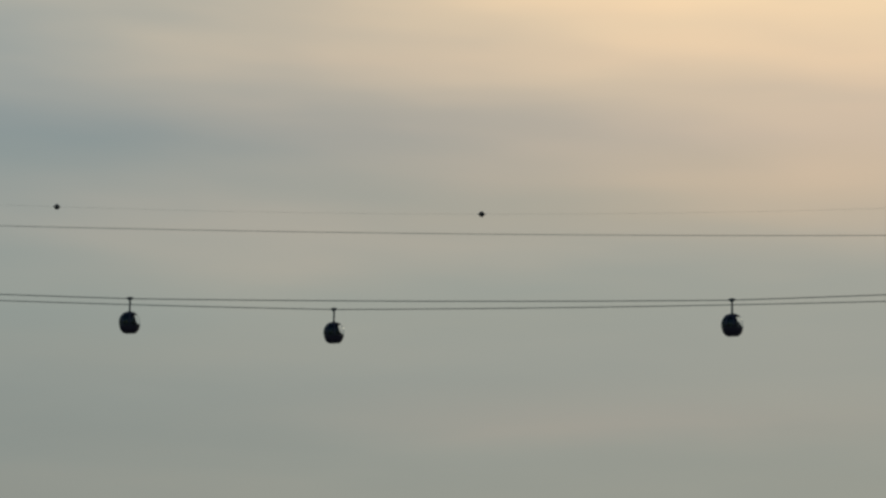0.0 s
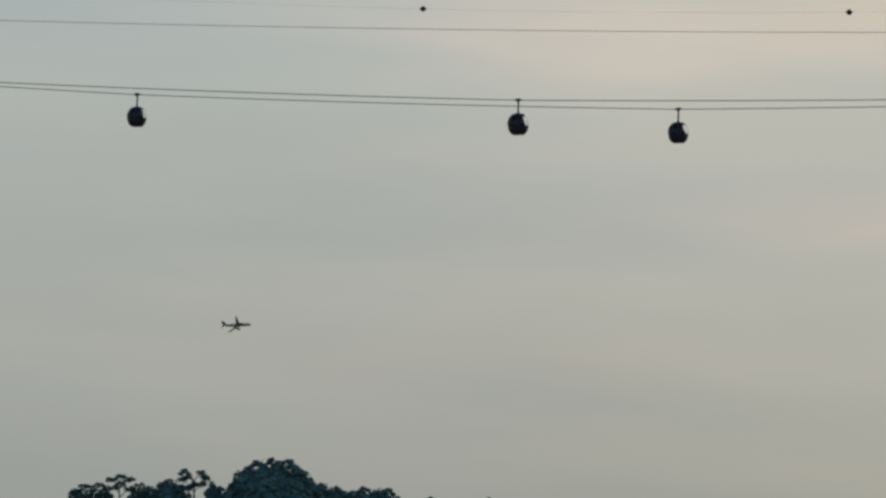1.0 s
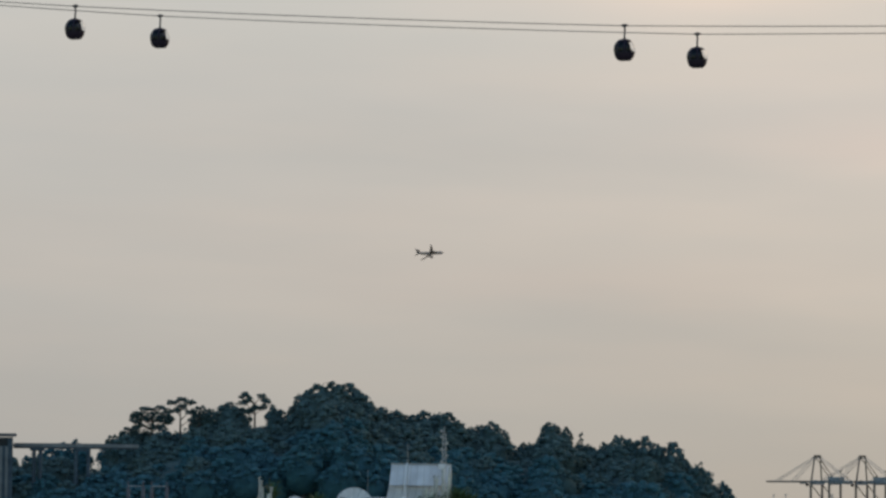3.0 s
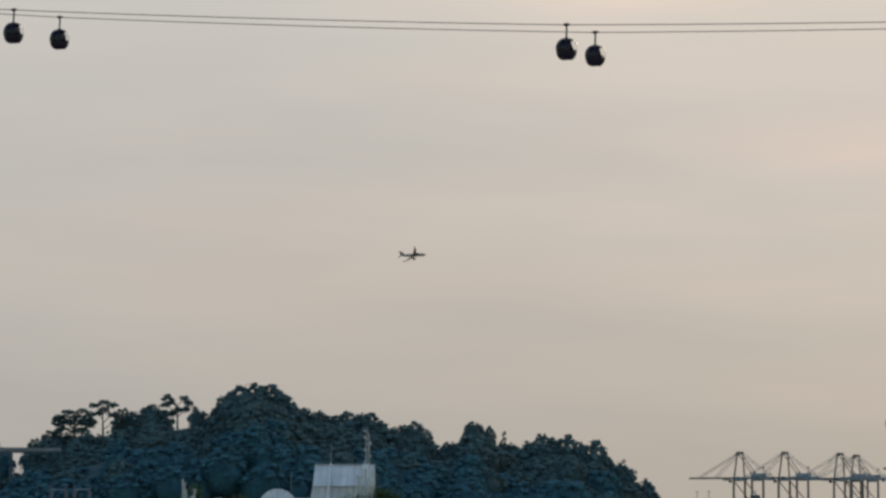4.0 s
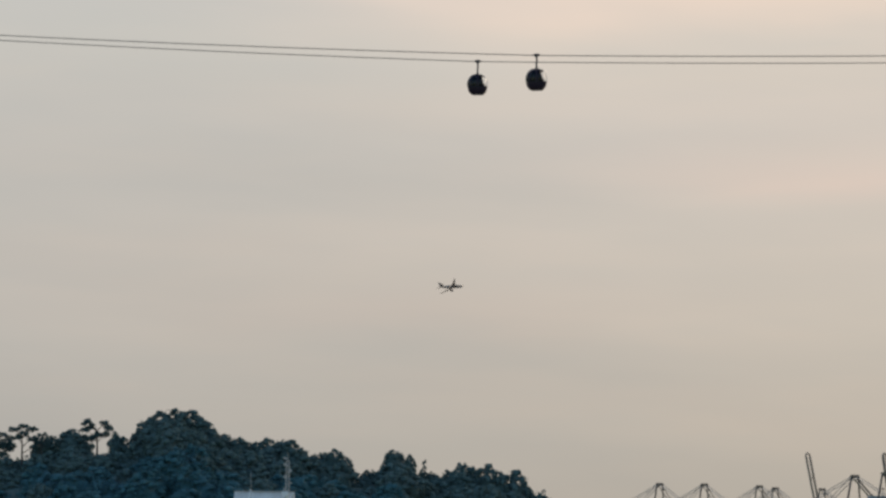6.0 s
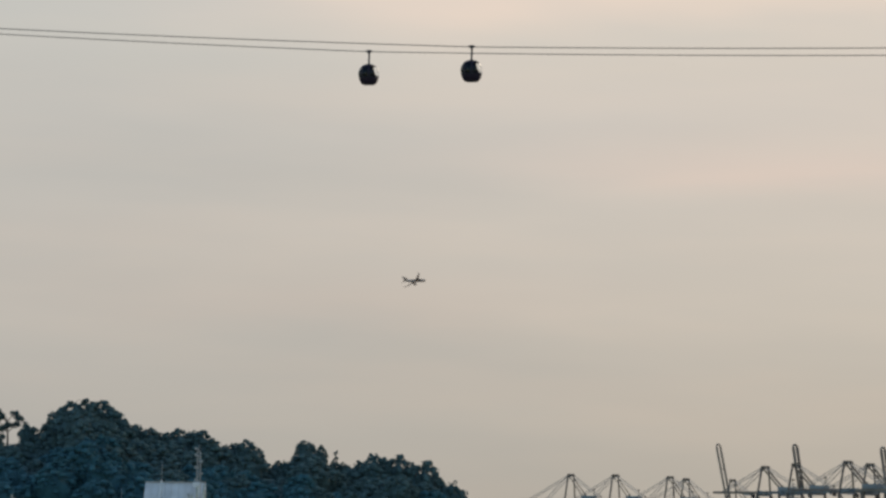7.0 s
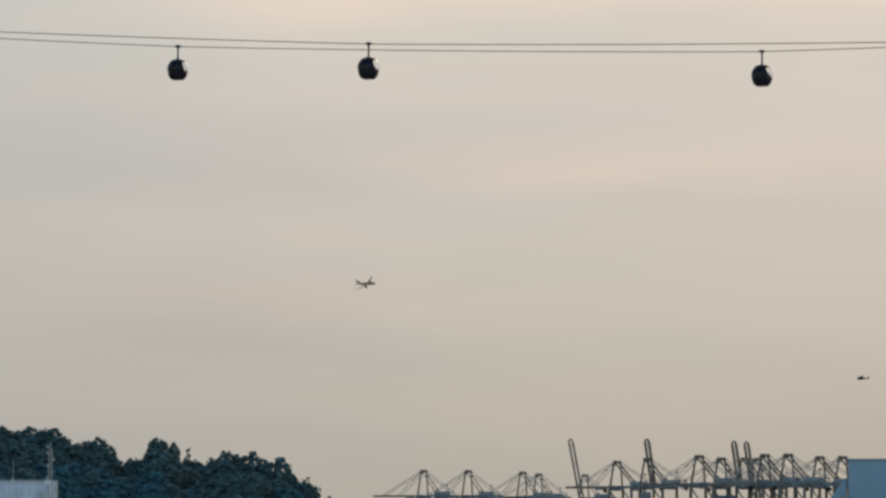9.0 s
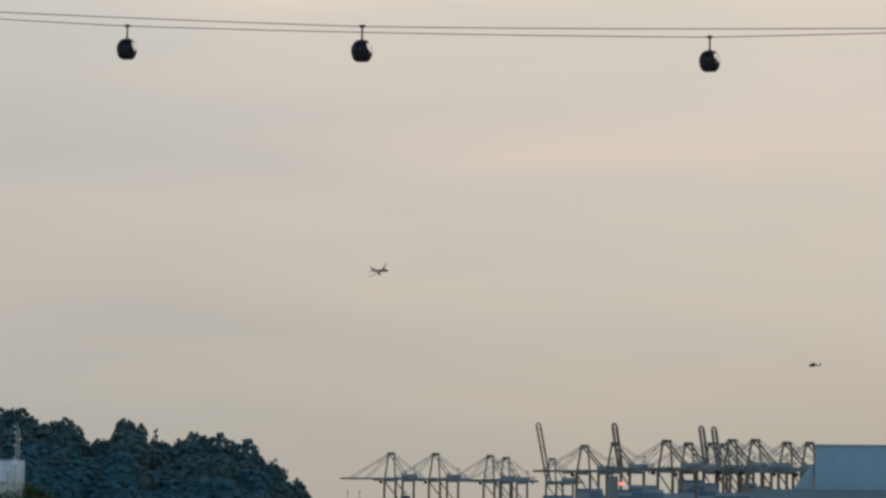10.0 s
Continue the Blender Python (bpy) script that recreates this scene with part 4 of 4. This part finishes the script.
def dish(az_, el_top, dia, label):
    p = roof_point(az_, el_top, 296)
    r = dia / 2
    cz = p.z - r * 0.97
    t = thing("satellite_dish", label, "satellite dish", pose(p.x, p.y, ROOF_Z), "dishes on the roof")
    c = Vector((0, 0, cz - ROOF_Z))
    ax = Vector((0.12, -1, 0.38)).normalized()
    q = ax.to_track_quat("Z", "Y")
    k = 16
    for i in range(k):
        bm = bmesh.new()
        a0, a1 = 2 * math.pi * i / k + 0.01, 2 * math.pi * (i + 1) / k - 0.01
        rr = [0.12, 0.35, 0.6, 0.82, 1.0]
        rows = []
        for back in (0.0, -0.04):
            rows.append([[bm.verts.new(c + q @ Vector((r * f * math.cos(a), r * f * math.sin(a), 0.30 * r * f * f - 0.2 * r + back))) for a in (a0, (a0 + a1) / 2, a1)] for f in rr])
        for rows_, flip in ((rows[0], False), (rows[1], True)):
            for u, v in zip(rows_, rows_[1:]):
                for j in range(2):
                    f = (u[j], u[j + 1], v[j + 1], v[j])
                    bm.faces.new(f[::-1] if flip else f)
        u, v = rows[0][-1], rows[1][-1]
        for j in range(2):
            bm.faces.new((u[j], u[j + 1], v[j + 1], v[j]))
        part("petal", bm, DISH, t, smooth=False)
    part("hub", ball_bm(c + q @ Vector((0, 0, -0.2 * r)), 0.14 * r, 2), STEEL, t)
    for i in range(3):
        a = 2 * math.pi * i / 3 + 0.5
        part("feed_strut", bar(c + q @ Vector((r * 0.9 * math.cos(a), r * 0.9 * math.sin(a), 0.05 * r)), c + q @ Vector((0, 0, 0.62 * r)), 0.02 * r + 0.008, n=6), DARK, t)
    part("feed_horn", bar(c + q @ Vector((0, 0, 0.52 * r)), c + q @ Vector((0, 0, 0.72 * r)), 0.09 * r, 0.07 * r, 10), DARK, t)
    part("pedestal", bar((0.0, 0.35 * r, 0), (0, 0.2 * r, cz - ROOF_Z), 0.12 * r + 0.03, 0.1 * r, 10), STEEL, t)


def frond(bm, base, tip, width, rng, n=10):
    """An arching leaf stalk with narrow leaflets down both sides."""
    base, tip = Vector(base), Vector(tip)
    mid = (base + tip) / 2 + Vector((0, 0, (tip - base).length * 0.25))
    side = (tip - base).cross(Z)
    side = side.normalized() if side.length > 1e-4 else X
    last = base
    for i in range(1, n + 1):
        k = i / n
        p = base * (1 - k) ** 2 + mid * 2 * k * (1 - k) + tip * k * k
        tube(bm, last, p, 0.02, 0.014, 4)
        for s in (-1, 1):
            e = p + side * s * width * math.sin(math.pi * (0.15 + 0.8 * k)) + (p - last) * 1.6 + Vector((0, 0, -0.1 * width + rng.uniform(-.06, .06)))
            low = last + (p - last) * 0.1
            v = [bm.verts.new(q) for q in (low, p, e + Vector((0, 0, 0.02)), e)]
            bm.faces.new(v)
        last = p


def palm(az_, el_, d, spread, mat, name, label, leaves=13):
    rng = random.Random(int(az_ * 100) + 7)
    p = roof_point(az_, el_, d)
    h = p.z - ROOF_Z
    t = thing(name, label, "plant", Matrix.Translation((p.x, p.y, ROOF_Z)), "plants on the roof")
    part("planter", bar((0, 0, 0), (0, 0, 0.42), 0.3, 0.36, 12), CONCRETE, t)
    part("trunk", bar((0, 0, 0.3), (0.03, 0, h * 0.34), 0.11, 0.09, 8), BARK, t)
    for i in range(leaves):
        a = 2.4 * i
        rise = 0.25 + 0.75 * (i + 0.5) / leaves
        bm = bmesh.new()
        top = Vector((0.03, 0, h * 0.32))
        reach = spread * (1.9 - 1.15 * rise) * rng.uniform(0.75, 1.1)
        frond(bm, top, top + Vector((reach * math.cos(a), reach * math.sin(a), h * 0.68 * rise * rng.uniform(0.8, 1.0))), spread * 0.16 + 0.09, rng, 13)
        part("frond", bm, mat, t)


def stalk_plant(az_, el_, d, stems, spread, label, green=True):
    """A pot of upright pale bare stems with stubby side shoots, a few leaf blades about their foot."""
    rng = random.Random(int(az_ * 1000) + 11)
    p = roof_point(az_, el_, d)
    h = p.z - ROOF_Z
    t = thing("dry_shrub", label, "plant", Matrix.Translation((p.x, p.y, ROOF_Z)), "plants on the roof")
    part("planter", bar((0, 0, 0), (0, 0, 0.4), 0.28, 0.34, 12), CONCRETE, t)
    for i in range(stems):
        x0, x1 = rng.uniform(-0.2, 0.2), rng.uniform(-1, 1) * spread
        y1 = rng.uniform(-0.4, 0.4) * spread
        top = h * (1.0 if i == 0 else rng.uniform(0.55, 0.95))
        bm = bmesh.new()
        mid = Vector((x1 * 0.75 + rng.uniform(-0.06, 0.06), y1 * 0.7, top * 0.55))
        tip = Vector((x1, y1, top))
        tube(bm, (x0, 0, 0.3), mid, 0.12, 0.10, 6)
        tube(bm, mid, tip, 0.10, 0.06, 6)
        for k in range(5):
            f = rng.uniform(0.1, 1.0)
            b = mid.lerp(tip, f)
            e = b + Vector((rng.choice((-1, 1)) * rng.uniform(0.08, 0.2), rng.uniform(-0.1, 0.1), rng.uniform(0.06, 0.26)))
            tube(bm, b, e, 0.06, 0.03, 5)
        part("stem", bm, DRY_LEAF, t)
    if green:
        for i in range(14):
            a = 2.4 * i
            bm = bmesh.new()
            e = Vector((0.75 * math.cos(a), 0.75 * math.sin(a), rng.uniform(0.9, 1.5)))
            frond(bm, (0, 0, 0.4), e, 0.08, rng, 6)
            part("leaf_blade", bm, PALM_LEAF, t)


def radome(az_, el_, d, r):
    p = roof_point(az_, el_, d)
    t = thing("radome", "small white ball-shaped antenna cover on a post", "antenna", Matrix.Translation((p.x, p.y, ROOF_Z)))
    c = p.z - ROOF_Z - r
    shell = part("shell", ball_bm((0, 0, c), r, 3, (1, 1, 0.96)), DISH, t, smooth=True)
    part("collar", bar((0, 0, c - 0.95 * r), (0, 0, c - 0.7 * r), 0.3 * r, 0.45 * r, 12), STEEL, shell)
    part("post", bar((0, 0, 0), (0, 0, c - 0.8 * r), 0.09, 0.09), STEEL, t)


def post_frames():
    for a0, a1 in ((-6.084, -5.829), (-5.687, -5.431)):
        p, q = roof_point(a0, 0.25), roof_point(a1, 0.25)
        t = thing("post_frame", "pair of pale steel posts joined by a thin top rail", "frame", Matrix.Translation((p.x, p.y, ROOF_Z)), "post frames on the roof")
        h, wdt = p.z - ROOF_Z, q.x - p.x
        for x in (0, wdt):
            post = part("post", block(x - 0.14, x + 0.14, -0.14, 0.14, 0, h - 0.38, 0.02), POST, t)
            part("finial", bar((x, 0, h - 0.4), (x, 0, h), 0.07, 0.05), POST, post)
            part("cap", ball_bm((x, 0, h + 0.03), 0.09, 2), POST, post)
        part("top_rail", bar((0, 0, h - 0.3), (wdt, 0, h - 0.3), 0.035), STEEL, t)
        part("foot_rail", bar((0, 0, 0.3), (wdt, 0, 0.3), 0.05), STEEL, t)


def roof_rail():
    p, q = roof_point(-1.98, 0.02, 297), roof_point(-1.70, 0.02, 297)
    t = thing("guard_rail", "short white roof guard rail beside the dish", "railing", Matrix.Translation((p.x, p.y, ROOF_Z)))
    h = p.z - ROOF_Z + 0.05
    for z in (h, h * 0.55):
        part("rail", bar((0, 0, z), (q.x - p.x, 0, z), 0.04), DISH, t)
    for i in range(4):
        x = (q.x - p.x) * i / 3
        part("post", bar((x, 0, 0), (x, 0, h), 0.035), DISH, t)


def rooftop():
    office_block()
    plant_room()
    masts()
    dish(-2.258, 0.20, 3.3, "large white segmented satellite dish on the roof")
    dish(-3.257, 0.045, 1.9, "white satellite dish half hidden by plants")
    radome(-1.42, 0.05, 296, 0.52)
    post_frames()
    roof_rail()
    stalk_plant(-3.86, 0.35, 297, 3, 0.35, "pale bare forked shrub in a pot on the roof", False)
    palm(-3.64, 0.36, 297.5, 0.7, PALM_LEAF, "potted_palm", "green potted palm on the roof", 22)
    stalk_plant(-3.72, 0.20, 296, 3, 0.3, "pale bare forked shrub beside a palm on the roof", False)
    palm(-2.90, 0.12, 295, 0.8, PALM_LEAF, "potted_palm", "green potted palm on the roof", 20)
    stalk_plant(-1.02, 0.20, 296, 4, 0.4, "pale dry shrub with green blades beside the plant room")
    stalk_plant(-0.88, 0.42, 296.3, 6, 0.45, "tall pale dry shrub with green blades beside the plant room")
    stalk_plant(-0.70, 0.56, 296.8, 7, 0.4, "tall pale dry shrub with green blades under the mast")
    palm(-0.50, 0.27, 297, 1.2, PALM_LEAF, "potted_palm", "dark green bushy palm on the roof", 30)
    palm(-0.32, 0.15, 297.5, 1.0, PALM_LEAF, "potted_palm", "dark green bushy palm on the roof", 24)


# ---------- aircraft ----------


def airliner():
    """A twin-engined narrow-body, 37 m long, nose along +x, origin at its middle."""
    t = thing("airliner", "grey-white twin-engined airliner banking in flight", "airplane", Matrix())
    L = 37.0
    bm = bmesh.new()
    rings = []
    for k, r, dz in ((-0.5, 0.25, 1.1), (-0.45, 0.65, 0.9), (-0.36, 1.35, 0.45), (-0.25, 1.85, 0.1), (0.0, 1.98, 0), (0.30, 1.98, 0), (0.40, 1.85, -0.1), (0.46, 1.4, -0.25), (0.49, 0.75, -0.4), (0.5, 0.25, -0.45)):
        rings.append(ellipse_ring(Vector((k * L, 0, dz)), Y, Z, r, r, 16))
    loft(bm, rings)
    fuselage = part("fuselage", bm, HAZED_WHITE, t, smooth=True)
    for s in (-1, 1):
        bm = bmesh.new()

        def section(x, y, z, chord, thick):
            return [Vector((x, y, z)), Vector((x - chord * 0.35, y, z + thick)), Vector((x - chord, y, z)), Vector((x - chord * 0.35, y, z - thick * 0.6))]
        loft(bm, [section(5.0, s * 1.2, -1.1, 7.5, 0.55), section(1.2, s * 6.2, -0.6, 4.6, 0.4), section(-4.2, s * 16.5, 0.6, 2.1, 0.22), section(-5.6, s * 17.2, 2.4, 0.8, 0.06)])
        wing = part("wing", bm, HAZED_GREY, t)
        bm = bmesh.new()
        loft(bm, [section(-13.8, s * 0.5, 1.0, 4.0, 0.25), section(-17.2, s * 6.2, 1.6, 1.5, 0.1)])
        part("tailplane", bm, HAZED_GREY, t)
        bm = bmesh.new()
        loft(bm, [ellipse_ring(Vector((x, s * 5.7, -2.3)), Y, Z, r, r, 12) for x, r in ((5.4, 0.95), (4.6, 1.15), (2.6, 1.1), (1.2, 0.7))])
        part("engine", bm, HAZED_DARK, wing, "dark jet engine pod", True)
        part("pylon", block(1.2, 4.2, s * 5.7 - 0.15, s * 5.7 + 0.15, -1.5, -0.6), HAZED_GREY, wing)
    bm = bmesh.new()
    loft(bm, [[Vector((-11.5, 0, 1.4)), Vector((-14, 0.22, 1.4)), Vector((-17.6, 0, 1.4)), Vector((-14, -0.22, 1.4))],
              [Vector((-16.4, 0, 6.9)), Vector((-17.4, 0.1, 6.9)), Vector((-18.9, 0, 6.9)), Vector((-17.4, -0.1, 6.9))]])
    part("fin", bm, HAZED_DARK, t, "dark tail fin")
    bm = bmesh.new()
    for s in (-1, 1):
        for i in range(22):
            box(bm, -9.5 + i, -9.2 + i, s * 1.965 - 0.02, s * 1.965 + 0.02, 0.35, 0.75)
    part("cabin_windows", bm, HAZED_DARK, fuselage)
    return t


def helicopter():
    """Nose along -x, origin at the cabin."""
    t = thing("helicopter", "small dark helicopter flying far off", "helicopter", Matrix())
    bm = bmesh.new()
    loft(bm, [ellipse_ring(Vector((x, 0, z)), Y, Z, a, b, 12) for x, z, a, b in ((-4.4, -0.5, .2, .2), (-3.9, -0.35, .8, .8), (-2.4, 0, 1.2, 1.35), (0.5, 0.1, 1.25, 1.45), (2.0, 0.05, .9, 1.1), (3.0, -.1, .5, .7))])
    part("body", bm, HELI, t, smooth=True)
    part("engine_housing", ball_bm((0.2, 0, 1.4), 1.0, 2, (2.0, 0.8, 0.6)), HELI, t, smooth=True)
    tail = part("tail_boom", bar((2.2, 0, -0.15), (6.6, 0, -0.45), 0.75, 0.4, 10), HELI, t)
    bm = bmesh.new()
    loft(bm, [[Vector((5.6, -.15, -.3)), Vector((7.1, -.15, -.3)), Vector((7.1, .15, -.3)), Vector((5.6, .15, -.3))],
              [Vector((6.6, -.1, 2.0)), Vector((7.6, -.1, 2.0)), Vector((7.6, .1, 2.0)), Vector((6.6, .1, 2.0))]])
    part("tail_fin", bm, HELI, tail)
    part("tailplane", block(5.4, 6.3, -1.4, 1.4, -0.2, -0.1), HELI, tail)
    mast = part("rotor_mast", bar((0, 0, 1.6), (0, 0, 2.35), 0.18), HELI, t)
    for i in range(4):
        a = math.pi / 2 * i + 0.5
        part("rotor_blade", bar((0, 0, 2.3), (5.6 * math.cos(a), 5.6 * math.sin(a), 2.4), 0.12, 0.05, square=True), HELI, mast)
    for s in (-1, 1):
        part("wheel", bar((-1.6, s * 1.2 - .15, -1.5), (-1.6, s * 1.2 + .15, -1.5), 0.35, n=12), DARK, t)
        part("wheel_strut", bar((-1.6, s * 1.0, -0.6), (-1.6, s * 1.2, -1.5), 0.1), HELI, t)
    return t


sea_and_land()
hill()
forest()
lift_tower()
walkway()
ropeway()
cranes()
port()
rooftop()
plane = airliner()
heli = helicopter()

# bearing, height angle, turn away from square-on
FLIGHT = [(0.0, -4.43, 4.285, 18.0), (0.5, -3.845, 4.273, 19.3), (1.0, -3.262, 4.262, 20.6), (1.5, -2.674, 4.245, 22.5), (2.0, -2.114, 4.229, 24.4), (2.2, -1.885, 4.240, 25.0),
          (3.5, -0.473, 4.193, 29.5), (4.0, 0.045, 4.184, 31.4), (4.5, 0.543, 4.180, 33.4), (5.0, 1.050, 4.167, 35.3), (6.5, 2.466, 4.112, 39.8),
          (7.0, 2.90, 4.085, 41.7), (7.5, 3.364, 4.073, 43.6), (8.0, 3.780, 4.052, 45.5), (8.5, 4.187, 4.018, 47.4), (9.0, 4.594, 3.987, 49.4), (9.5, 4.990, 3.955, 51.3), (10.0, 5.360, 3.912, 52.6)]


def motions():
    times = [0.0, 1.0, 2.0, 3.0, 4.0, 5.0, 6.0, 7.0, 8.0, 9.0, 10.0]
    heading = Matrix.Rotation(-math.atan(SLANT), 4, "Z")
    for t, line, x, v in CABINS:
        walk(t, [(s, Matrix.Translation(on_line(line, x + v * s)) @ heading) for s in times])
    for t, line, x0, x1, v in SPANS:
        rows = []
        for s in times:
            a, b = on_line(line, x0 + v * s), on_line(line, x1 + v * s)
            rows.append((s, Matrix.Translation(a) @ (b - a).to_track_quat("X", "Z").to_matrix().to_4x4()))
        walk(t, rows)
    rows = []
    for s, a, e, away in FLIGHT:
        p = bearing(a, e - 0.02, 4050 + 28 * s + 1.5 * s * s)
        rows.append((s, Matrix.Translation(p) @ Matrix.Rotation(radians(away - a), 4, "Z") @ Matrix.Rotation(radians(-5), 4, "Y") @ Matrix.Rotation(radians(-29), 4, "X")))
    walk(plane, rows)
    walk(heli, [(s, Matrix.Translation(bearing(13.124 - 0.266 * (s - 8.5), 2.370 - 0.018 * (s - 8.5), 3300.0)) @ Matrix.Rotation(radians(-8), 4, "Z")) for s in times])


motions()
